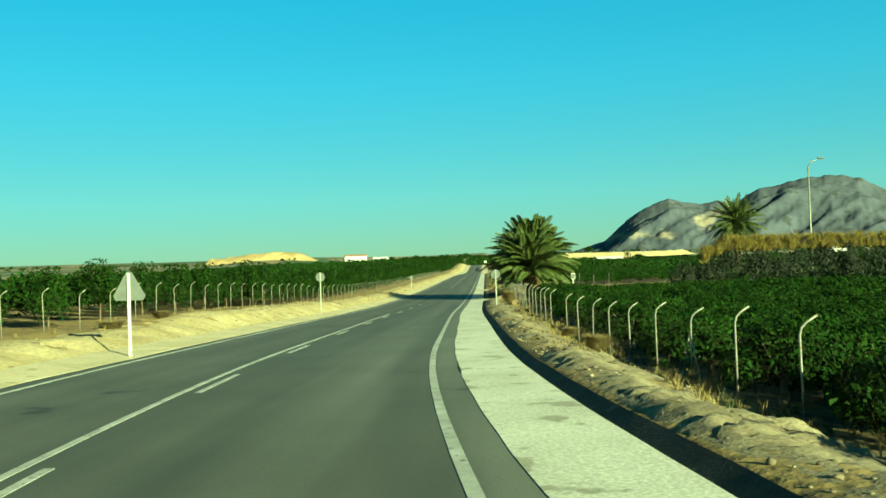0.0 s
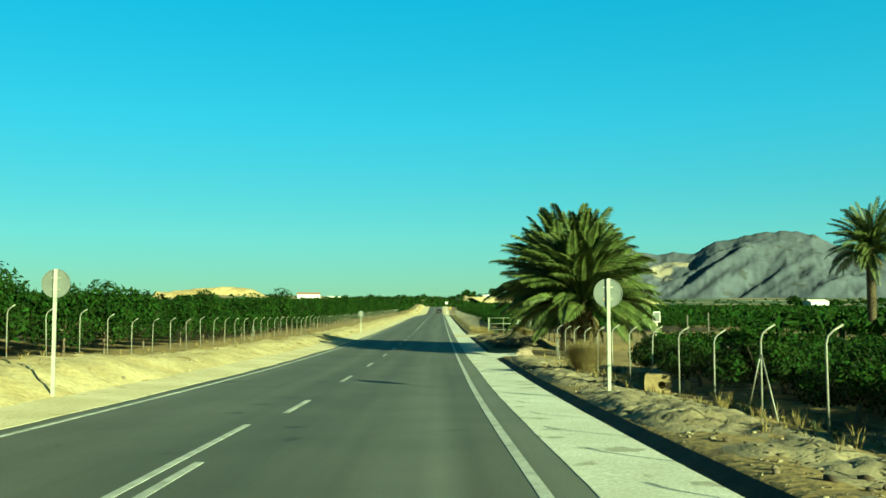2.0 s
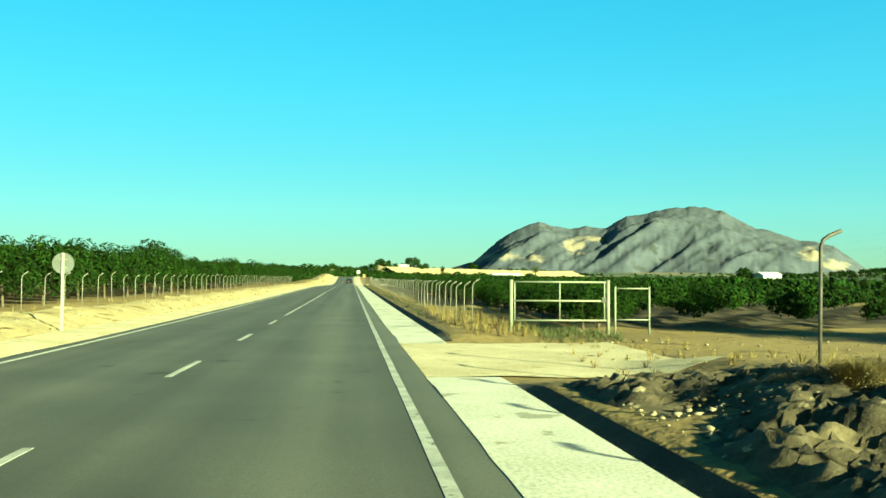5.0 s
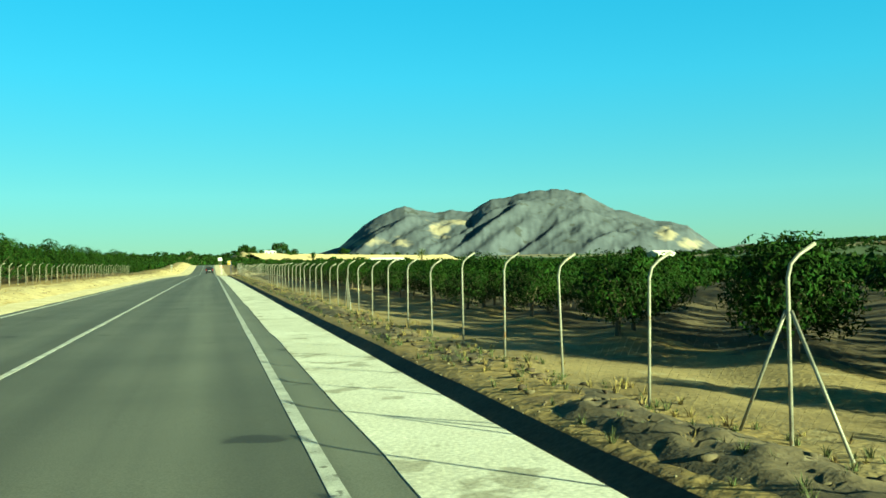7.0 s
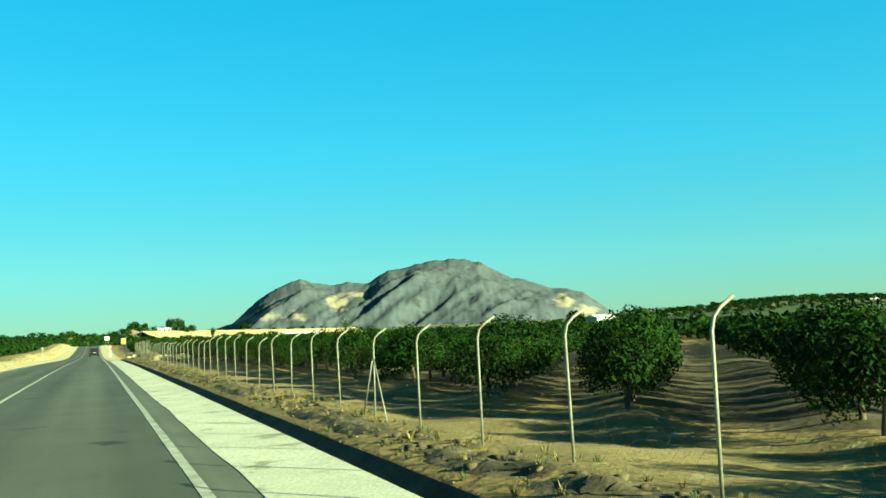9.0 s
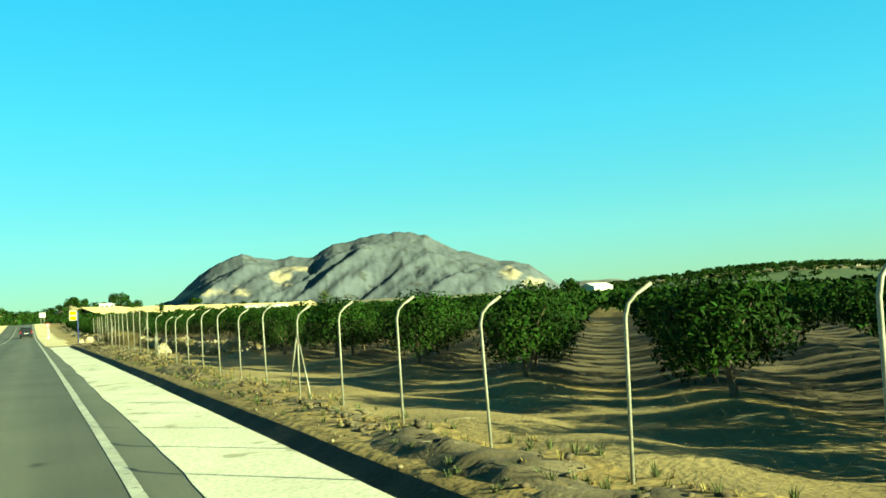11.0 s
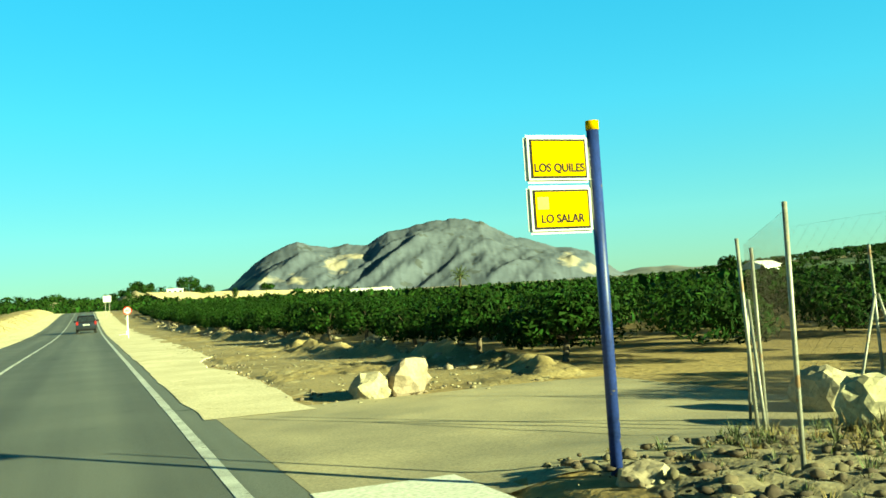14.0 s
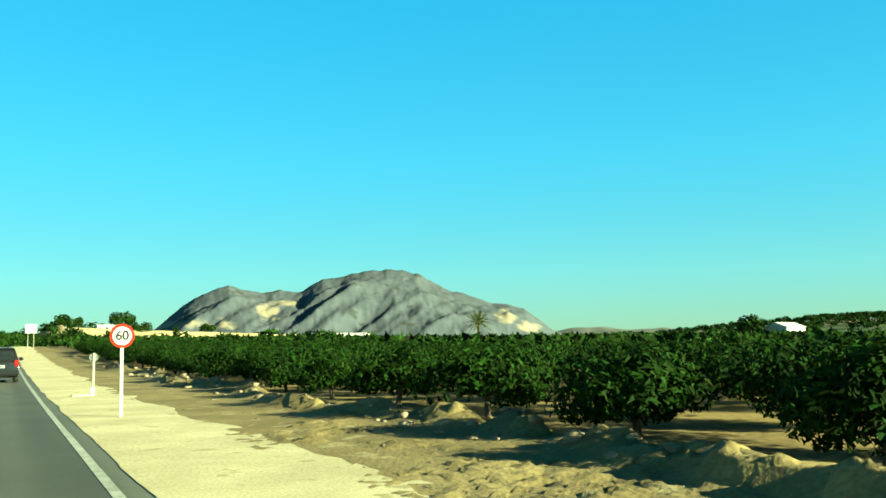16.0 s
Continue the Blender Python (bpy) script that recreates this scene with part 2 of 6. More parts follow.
def land_material():
    """Dry earth near the road that gives way to a patchwork of distant fields."""
    m = material("dry_earth", (0.38, 0.275, 0.105), (0.27, 0.19, 0.075), 0.22, 0.95, 0.7, 7, spots=((0.19, 0.135, 0.06), 0.9, 0.0))
    nt = m.node_tree
    bsdf = nt.nodes["Principled BSDF"]
    old = bsdf.inputs["Base Color"].links[0].from_socket
    geo = nt.nodes.new("ShaderNodeNewGeometry")
    cells = nt.nodes.new("ShaderNodeTexVoronoi")
    cells.inputs["Scale"].default_value = 0.006
    stretch = nt.nodes.new("ShaderNodeMapping")
    stretch.inputs["Scale"].default_value = (1.0, 0.45, 0.0)
    nt.links.new(geo.outputs["Position"], stretch.inputs["Vector"])
    nt.links.new(stretch.outputs["Vector"], cells.inputs["Vector"])
    split = nt.nodes.new("ShaderNodeSeparateColor")
    nt.links.new(cells.outputs["Color"], split.inputs["Color"])
    ramp = nt.nodes.new("ShaderNodeValToRGB")
    ramp.color_ramp.interpolation = "CONSTANT"
    steps = ((0.0, (0.05, 0.085, 0.03)), (0.25, (0.21, 0.17, 0.095)), (0.6, (0.13, 0.125, 0.07)), (0.75, (0.06, 0.09, 0.035)), (0.92, (0.26, 0.22, 0.13)))
    ramp.color_ramp.elements[1].position = steps[1][0]
    for _ in steps[2:]:
        ramp.color_ramp.elements.new(0.9)
    for e, (at, c) in zip(ramp.color_ramp.elements, steps):
        e.position, e.color = at, (*c, 1)
    nt.links.new(split.outputs["Red"], ramp.inputs["Fac"])
    length = nt.nodes.new("ShaderNodeVectorMath")
    length.operation = "DISTANCE"
    length.inputs[1].default_value = (0, 190, 0)
    nt.links.new(geo.outputs["Position"], length.inputs[0])
    r = nt.nodes.new("ShaderNodeMapRange")
    r.inputs["From Min"].default_value, r.inputs["From Max"].default_value = 245, 330
    nt.links.new(length.outputs["Value"], r.inputs["Value"])
    mixn = nt.nodes.new("ShaderNodeMix")
    mixn.data_type = "RGBA"
    nt.links.new(r.outputs["Result"], mixn.inputs["Factor"])
    nt.links.new(old, mixn.inputs["A"])
    nt.links.new(ramp.outputs["Color"], mixn.inputs["B"])
    nt.links.new(mixn.outputs["Result"], bsdf.inputs["Base Color"])
    return m


EARTH = land_material()


# ---- helpers for meshes ----
def part(name, bm, mat, parent=None, label=""):
    me = bpy.data.meshes.new(name)
    bm.to_mesh(me)
    bm.free()
    if mat:
        me.materials.append(mat)
    ob = new(name, me)
    if parent:
        ob.parent = parent
    if label:
        tagged(ob, label)
    return ob


def mesh_object(name, verts, faces, mat, parent=None, label="", smooth=False):
    me = bpy.data.meshes.new(name)
    if isinstance(faces, np.ndarray):
        verts = np.asarray(verts, np.float32)
        n = faces.shape[1]
        me.vertices.add(len(verts))
        me.vertices.foreach_set("co", verts.ravel())
        me.loops.add(faces.size)
        me.loops.foreach_set("vertex_index", faces.astype(np.int32).ravel())
        me.polygons.add(len(faces))
        me.polygons.foreach_set("loop_start", np.arange(0, faces.size, n, dtype=np.int32))
        me.update(calc_edges=True)
        me.validate()
    else:
        me.from_pydata(np.asarray(verts, float).tolist(), [], [tuple(int(i) for i in f) for f in faces])
    me.materials.append(mat)
    if smooth:
        me.polygons.foreach_set("use_smooth", [True] * len(me.polygons))
    ob = new(name, me)
    if parent:
        ob.parent = parent
    if label:
        tagged(ob, label)
    return ob


def again(name, ob, m, parent):
    """One more piece that shares the mesh of ob."""
    o = new(name, ob.data)
    o.parent = parent
    o.matrix_basis = m
    return o


def box(bm, x0, x1, y0, y1, z0, z1, bevel=0.0):
    made = bmesh.ops.create_cube(bm, size=1)["verts"]
    bmesh.ops.transform(bm, matrix=Matrix.Translation(((x0 + x1) / 2, (y0 + y1) / 2, (z0 + z1) / 2)) @ Matrix.Diagonal((x1 - x0, y1 - y0, z1 - z0, 1)), verts=made)
    if bevel:
        edges = list({e for v in made for e in v.link_edges})
        bmesh.ops.bevel(bm, geom=edges, offset=bevel, segments=2, affect="EDGES")


def tube(bm, points, radius, sides=8, cap=True):
    """A round bar along the points; radius one number or one for each point."""
    pts = [Vector(p) for p in points]
    radii = radius if isinstance(radius, (list, tuple)) else [radius] * len(pts)
    rings = []
    for i, p in enumerate(pts):
        way = (pts[min(i + 1, len(pts) - 1)] - pts[max(i - 1, 0)]).normalized()
        side = way.cross(Vector((0, 1, 0)) if abs(way.y) < 0.9 else Vector((1, 0, 0))).normalized()
        other = way.cross(side)
        rings.append([bm.verts.new(p + radii[i] * (math.cos(a) * side + math.sin(a) * other)) for a in (2 * math.pi * k / sides for k in range(sides))])
    for a, b in zip(rings, rings[1:]):
        for k in range(sides):
            f = bm.faces.new((a[k], a[(k + 1) % sides], b[(k + 1) % sides], b[k]))
            f.smooth = sides > 5
    if cap:
        bm.faces.new(list(reversed(rings[0])))
        bm.faces.new(rings[-1])


def disc(bm, centre, radius, depth, sides=32, inner=0.0):
    """A round plate that faces -y, or a ring of that depth."""
    c = Vector(centre)
    rim = [(math.cos(2 * math.pi * k / sides), math.sin(2 * math.pi * k / sides)) for k in range(sides)]
    front = [bm.verts.new(c + Vector((radius * a, 0, radius * b))) for a, b in rim]
    back = [bm.verts.new(c + Vector((radius * a, depth, radius * b))) for a, b in rim]
    if inner:
        hole = [bm.verts.new(c + Vector((inner * a, 0, inner * b))) for a, b in rim]
        hole_back = [bm.verts.new(c + Vector((inner * a, depth, inner * b))) for a, b in rim]
    for k in range(sides):
        n = (k + 1) % sides
        bm.faces.new((front[k], back[k], back[n], front[n]))
        if inner:
            bm.faces.new((front[k], front[n], hole[n], hole[k]))
            bm.faces.new((back[n], back[k], hole_back[k], hole_back[n]))
            bm.faces.new((hole[k], hole[n], hole_back[n], hole_back[k]))
    if not inner:
        bm.faces.new(front)
        bm.faces.new(list(reversed(back)))


def thing(name, place, label, category, group="", turn=0.0):
    ob = new(name)
    ob.matrix_basis = pose(*place, 0, 0, turn)
    return tagged(ob, label, category, group)


def hashed(x, y, seed=0):
    """Smooth value noise from 0 to 1 over arrays of places."""
    x, y = np.asarray(x, float), np.asarray(y, float)
    xi, yi = np.floor(x), np.floor(y)
    fx, fy = x - xi, y - yi
    fx, fy = fx * fx * (3 - 2 * fx), fy * fy * (3 - 2 * fy)

    def h(a, b):
        v = np.sin(a * 127.1 + b * 311.7 + seed * 74.7) * 43758.5453
        return v - np.floor(v)
    return (h(xi, yi) * (1 - fx) + h(xi + 1, yi) * fx) * (1 - fy) + (h(xi, yi + 1) * (1 - fx) + h(xi + 1, yi + 1) * fx) * fy


def fractal(x, y, octaves=4, seed=0):
    total, size = 0.0, 0.0
    for o in range(octaves):
        total = total + hashed(x * 2 ** o, y * 2 ** o, seed + o) * 0.5 ** o
        size += 0.5 ** o
    return total / size


# ---- shape of the land ----
SLOPE_Y = (-60, 0, 40, 52, 70, 90, 110, 136, 175, 225, 255, 330, 360, 400, 440, 480, 505, 560, 700, 860)
SLOPE_DEG = (-1.1, -1.1, -1.15, -1.1, -0.55, -0.15, 0.05, 0.3, 0.42, 0.4, 0.2, 0.15, 0.75, 1.6, 1.8, 0.9, -0.3, 0.0, 0.1, 0.0)
PROFILE_Y = np.arange(-60, 861, 1.0)
_s = np.tan(np.radians(np.interp(PROFILE_Y, SLOPE_Y, SLOPE_DEG)))
PROFILE_Z = np.concatenate([[0], np.cumsum((_s[1:] + _s[:-1]) / 2)])
PROFILE_Z -= np.interp(245, PROFILE_Y, PROFILE_Z) - 0.28
# the plain beside the road climbs less than the road's last rise
PLAIN_Y, PLAIN_Z = (-60, 330, 505, 700, 860), (0, 0, -1.1, -0.3, 0)
BEND = 0.0028


def road_z(y):
    """Height of the road at y."""
    return np.interp(y, PROFILE_Y, PROFILE_Z)


def turn_x(y):
    """How far the first stretch, which heads a little more to the left, lies to the right of the later straight."""
    y = np.asarray(y, float)
    return 0.0227 * np.where(y < 38, 48 - y, np.maximum(58 - y, 0) ** 2 / 40)


def road_x(y):
    """The centre line's x: a bend at the start, a slight turn, then straight."""
    y = np.asarray(y, float)
    return BEND * np.maximum(22 - y, 0) ** 2 + turn_x(y)


def ramp(v, a, b):
    return np.clip((np.asarray(v, float) - a) / (b - a), 0, 1)


def hump(y, a, b, soft):
    """1 between a and b, falling to 0 within soft outside."""
    return ramp(y, a - soft, a) * (1 - ramp(y, b, b + soft))


def opening(y):
    """1 where a track leaves the road on the right and there is no kerb bank."""
    return np.maximum.reduce([hump(y, 75.5, 84.5, 1.0), hump(y, 109.5, 118.5, 1.0), ramp(y, 280.0, 282.0)])


def side_z(x, y):
    """Height of the ground beside the road above the road, by the distance x from the centre line."""
    rough = fractal(x * 1.3, y * 1.3, 4, 3) - 0.5
    left = np.interp(-x, (3.25, 4.2, 5.6, 7.5, 12, 30, 200, 900), (-0.07, -0.03, 0.36, 0.42, 0.3, 0.2, 0.3, 12))
    left = left + 0.22 * ramp(-x, 4.4, 5.6) * (1 - ramp(-x, 30, 60)) * hump(y, 36, 60, 8)
    left = left + 0.75 * ramp(-x, 4.6, 7.5) * (1 - ramp(-x, 9, 16)) * ramp(y, 296, 325)
    left = left + rough * (0.28 * ramp(-x, 4.3, 5.2) * (1 - ramp(-x, 7, 9)) + 0.1 * ramp(-x, 5, 7))
    bank = np.interp(x, (3.6, 4.86, 4.92, 4.99, 5.1, 5.4, 6.4, 8, 30, 200, 900), (-0.07, -0.07, -0.05, 0.0, 0.085, 0.115, 0.12, 0.0, 0.0, 0.0, 2))
    bank = bank - (0.42 * ramp(x, 5.7, 7.3) + 0.3 * ramp(x, 7.6, 9.5)) * (1 - ramp(y, 24, 48))
    bank = bank + rough * 0.2 * ramp(x, 5.3, 6.0) * (1 - 0.6 * ramp(x, 7, 9))
    flat = np.interp(x, (3.6, 4.4, 6.0, 30, 200, 900), (-0.07, -0.03, -0.02, 0.0, 0.0, 2)) + rough * 0.06 * ramp(x, 4.6, 6)
    right = bank * (1 - opening(y)) + flat * opening(y)
    # heaps of dug earth beside the palms, and by the last stretch of fence
    heap = np.exp(-((x - 7.2) / 1.0) ** 2) * hump(y, 87, 106, 2.5) * (0.2 + 0.55 * (fractal(x * 0.9, y * 0.9, 4, 9) - 0.4))
    shelf = 0.3 * ramp(x, 7.0, 8.2) * (1 - ramp(x, 22, 34)) * hump(y, 87, 110, 3.0)
    heap2 = np.exp(-((x - 6.3) / 0.8) ** 2) * hump(y, 246, 277, 2) * (0.05 + 0.12 * (fractal(x * 1.5, y * 1.3, 5, 5) - 0.42))
    ditch = -0.35 * np.exp(-((x - 8.3) / 0.9) ** 2) * hump(y, 250, 276, 3)
    ditch = ditch + np.exp(-((x - 9.7 - 0.3 * np.sin(y * 0.5)) / 0.5) ** 2) * hump(y, 250, 276, 2) * (0.05 + 0.34 * fractal(x * 1.6, y * 1.3, 5, 26))
    ridge3 = np.exp(-((x - 9.0 - 0.6 * np.sin(y * 0.35)) / 0.45) ** 2) * hump(y, 290, 420, 3) * np.clip(0.9 * fractal(x * 1.5, y * 1.1, 5, 6) - 0.26, 0.02, 1)
    berm = np.exp(-((x - 5.8) / 0.3) ** 2) * np.maximum(hump(y, 136, 246, 4), hump(y, 18, 71, 3)) * np.clip(0.17 * fractal(x * 2.2, y * 2.0, 4, 17) - 0.06, 0, 1)
    # raised beds under the slanting tree rows
    row = (y - (x - 7.9) / math.tan(radians(34)) - 157.3) / 4.55
    beds = 0.15 * (0.5 + 0.5 * np.cos(2 * np.pi * row)) ** 1.5 * ramp(x, 7.9, 9.2) * (1 - ramp(x, 30, 33)) * hump(y, 126, 280, 2)
    right = right + beds + berm + heap + np.maximum(shelf, 0) + heap2 + ditch + ridge3
    return np.where(x < 0, left, right)


def far_rise(x, y):
    d = np.hypot(x, y - 150)
    return np.interp(d, (0, 680, 1500, 2800, 4600), (0, 0, 12, 32, 66)) * (0.85 + 0.3 * fractal(x / 500, y / 700, 3, 2))


def mesa_frame(x, y):
    """Metres along the plateau's front edge, and back from it."""
    return (x - 26) * 0.545 + (y - 606) * 0.838, -(x - 26) * 0.838 + (y - 606) * 0.545


MESA_Z = (0, 6.6, 7.6, 0)


def mesa(x, y):
    """The low sandy plateau that carries the farm."""
    along, back = mesa_frame(x, y)
    edge = 6 * (fractal(along / 45, along * 0 + 2, 3, 8) - 0.5)
    return np.interp(along, (-30, -5, 300, 345), MESA_Z) * ramp(back + edge, 0, 9) * (1 - ramp(back, 150, 320)) * ramp(x, 10, 18)


def far_hill(x, y):
    """The wooded rise on the right, and the brow of the land beyond the road's crest."""
    brow = 5.6 * ramp(y, 530, 640) * (1 - ramp(x, 8, 22)) * (1 - 0.5 * ramp(-x, 120, 400))
    return brow + 10.5 * np.exp(-((x - 430) / 110) ** 2 - ((y - 665) / 110) ** 2) + 14 * np.exp(-((x + 300) / 70) ** 2 - ((y - 1400) / 120) ** 2)


def ground_z(x, y):
    """Height of the land at a place of the world."""
    u = np.asarray(x, float) - road_x(y)
    return road_z(y) + np.interp(y, PLAIN_Y, PLAIN_Z) * ramp(u, 12, 90) + side_z(u, y) + far_rise(u, y) + mesa(u, y) + far_hill(u, y)


def gz(x, y):
    return float(ground_z(x, y))


def grid(xs, ys, height):
    X, Y = np.meshgrid(np.asarray(xs, float), np.asarray(ys, float))
    Xw = X + road_x(Y)
    Z = height(Xw, Y)
    nx, ny = len(xs), len(ys)
    j, i = np.meshgrid(np.arange(ny - 1), np.arange(nx - 1), indexing="ij")
    a = (j * nx + i).ravel()
    return np.stack([Xw, Y, Z], -1).reshape(-1, 3), np.stack([a, a + 1, a + nx + 1, a + nx], -1)


def spread(stops):
    out = []
    for (a, step), (b, _) in zip(stops, stops[1:]):
        out += list(np.arange(a, b - 1e-6, step))
    return out + [stops[-1][0]]


gx = spread([(-4200, 300), (-600, 40), (-120, 10), (-30, 1.2), (-10, 0.3), (-3.4, 1.7)]) + [0, 1.7, 3.4, 4.2, 4.8, 4.86, 4.92, 5.06]
gx += spread([(5.2, 0.25), (12, 0.6), (32, 8), (400, 40), (700, 300), (4300, 1)])
gy = spread([(-400, 80), (-60, 8), (-16, 0.6), (130, 0.75), (350, 2), (430, 12), (1000, 40), (1500, 250), (4700, 1)])
ground = mesh_object("ground", *grid(gx, gy, ground_z), EARTH, smooth=True)
tagged(ground, "dry ochre earth with distant green and brown fields", "ground", kind="structure")

ry = spread([(-60, 2), (-16, 0.5), (360, 2), (420, 5), (690, 1)])
wob = np.random.RandomState(4)


def ribbon(name, x0, x1, y0, y1, up, mat, label, category, step=0.4, ragged0=0.0, ragged1=0.0, kerb=0.0, lift=0.0):
    """A long strip that follows the road, with ragged long edges and a little thickness."""
    ys = np.asarray(spread([(y0, step), (y1, 1)]))
    r0 = (fractal(ys * 0.4, ys * 0 + 1.7, 4, 21) - 0.5) * 2 * ragged0
    r1 = (fractal(ys * 0.4, ys * 0 + 4.2, 4, 33) - 0.5) * 2 * ragged1
    wide = -0.16 * ramp(ys, 90, 135) if x1 < -1 or x0 < -2 else 0
    drift = (1.25 * ramp(ys, 262, 318) if x1 < -1 else 0.9 * ramp(ys, 297, 312)) if mat is GRAVEL else 0
    a, b, z = x0 + r0 + road_x(ys) + wide, drift + x1 + r1 + road_x(ys) + (wide if x1 < -1 else 0), road_z(ys)
    rise = kerb * np.minimum(ramp(ys, y0, y0 + 2.5), 1 - ramp(ys, y1 - 1.2, y1))
    cols = [(a, z - 0.05), (a + 0.01, z + up + lift), ((a + b) / 2, z + up + lift * 0.5 + rise * 0.5), (b - 0.01, z + up + rise), (b, z - 0.05)]
    n = len(ys)
    verts = np.concatenate([np.stack([cx, ys, cz], -1) for cx, cz in cols])
    faces = [(c * n + k, (c + 1) * n + k, (c + 1) * n + k + 1, c * n + k + 1) for c in range(4) for k in range(n - 1)]
    ob = mesh_object(name, verts, faces, mat)
    across = ob.data.attributes.new("across", "FLOAT", "POINT")
    across.data.foreach_set("value", np.concatenate([cx - road_x(ys) for cx, _ in cols]).astype(np.float32))
    return tagged(ob, label, category, kind="structure")


ribbon("road", -3.42, 3.82, -60, 540, 0.0, ASPHALT, "worn grey asphalt country road with paler wheel tracks", "road", 0.5, 0.08, 0.07)
ribbon("edge_line", 3.29, 3.42, -60, 540, 0.005, PAINT, "worn white painted edge line on asphalt", "road marking", 0.5, 0.008, 0.008)
ribbon("edge_line", -3.0, -2.89, -60, 268, 0.005, PAINT, "worn white painted edge line on asphalt", "road marking", 0.5, 0.008, 0.008)
ribbon("centre_line", -0.18, -0.07, -60, 50, 0.005, PAINT, "worn solid white painted centre line", "road marking", 0.5, 0.008, 0.008)
for y in (4.5, 12.5, 20.2, 28.0, 35.8, 43.6, 51.8, 60.4, 68.6, 77.5, 85.5, 93.6, 101.8, 110.2, 118.5, 126.7):
    ribbon("centre_dash", 0.07, 0.18, y, y + 2.7, 0.005, PAINT, "worn white painted centre dash", "road marking", 0.3, 0.01, 0.01)
ribbon("centre_line", 0.05, 0.16, 134, 540, 0.005, PAINT, "worn white painted centre line, nearly rubbed off", "road marking", 0.5, 0.02, 0.02)
for a, b in ((-40, 77.0), (79.0, 110.0), (117.5, 281.3)):
    ribbon("gutter", 3.78, 4.87, a, b, 0.006, CONCRETE, "pale cast concrete gutter slab beside the road", "gutter", 0.3, 0.045, 0.012, 0.02)
# the shade on the kerb's road-facing side is put into this dark colour
KERB = material("shade_dark_kerb", (0.085, 0.08, 0.062), (0.05, 0.047, 0.038), 1.4, 0.95, 0.5, 24, spots=((0.14, 0.125, 0.09), 3.0, -0.05))
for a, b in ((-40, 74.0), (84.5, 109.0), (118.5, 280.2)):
    ribbon("kerb", 4.86, 5.08, a, b, 0.012, KERB, "sloping kerb beside the gutter, its shade put into a dark colour", "kerb", 0.3, 0.012, 0.04, 0.1)
ribbon("shoulder", -4.6, -3.3, -60, 540, 0.006, GRAVEL, "pale crushed gravel road shoulder", "shoulder", 0.3, 0.22, 0.08, 0.0, 0.09)
ribbon("shoulder", 3.62, 5.1, 286.5, 540, 0.008, GRAVEL, "pale crushed gravel road shoulder", "shoulder", 0.3, 0.1, 0.45, 0.0)


def apron(y0, y1, x1, mat, label):
    """A track that joins the road, draped over the land."""
    xs, ys = np.linspace(3.79, x1, 16), np.linspace(y0, y1, 24)
    X, Y = np.meshgrid(xs, ys)
    Yw = Y + (fractal(X * 0.7, Y * 0.2, 3, 12) - 0.5) * 1.2 * np.where((Y == y0) | (Y == y1), 1, 0.3)
    Z = np.maximum(ground_z(X, Yw), road_z(Yw) - 0.02) + 0.022
    verts = np.stack([X, Yw, Z], -1).reshape(-1, 3)
    nx = len(xs)
    faces = [(j * nx + i, j * nx + i + 1, (j + 1) * nx + i + 1, (j + 1) * nx + i) for j in range(len(ys) - 1) for i in range(nx - 1)]
    return tagged(mesh_object("track", verts, faces, mat, smooth=True), label, "track", kind="structure")


apron(74.4, 81.0, 6.15, CONCRETE, "pale concrete apron where a track joins the road")
apron(110.0, 117.6, 8.6, GRAVEL, "pale gravel track that joins the road at a gate")
apron(280.6, 287.0, 9.5, material("dusty_asphalt", (0.44, 0.37, 0.22), (0.29, 0.25, 0.155), 0.9, 0.9, 0.4, 40), "dusty worn asphalt track by a bus stop")


def drape(name, x0, x1, y0, y1, mat, label, category, up=0.02, ragged=0.3, step=0.35):
    """A skin of other earth laid over the land, with ragged edges."""
    xs, ys = np.arange(x0, x1 + 0.01, 0.3 if x1 - x0 < 8 else 0.8), np.arange(y0, y1, step)
    X, Y = np.meshgrid(xs, ys)
    t = (X - x0) / (x1 - x0)
    X = X + road_x(Y) + (fractal(Y * 0.6, Y * 0 + 3, 3, 14) - 0.5) * 2 * ragged * np.abs(2 * t - 1)
    Z = ground_z(X, Y) + up * np.sin(np.pi * np.clip(t, 0.0, 1.0)) ** 0.5 - 0.012
    nx = len(xs)
    j, i = np.meshgrid(np.arange(len(ys) - 1), np.arange(nx - 1), indexing="ij")
    a = (j * nx + i).ravel()
    return tagged(mesh_object(name, np.stack([X, Y, Z], -1).reshape(-1, 3), np.stack([a, a + 1, a + nx + 1, a + nx], -1), mat, smooth=True), label, category, kind="structure")


drape("bank", -7.0, -4.3, -16, 520, BANK, "pale lumpy earth bank beside the shoulder", "bank", 0.035)
drape("bare_ground", -13, -6.8, 300, 520, OCHRE, "bare ochre earth above the opposite bank", "bare ground", 0.03, 0.6, 0.8)
drape("orchard_soil", 7.4, 46, -14, 66, SOIL, "dark turned soil under the orchard, deepened by painted shade", "soil", 0.03, 0.4, 0.6)
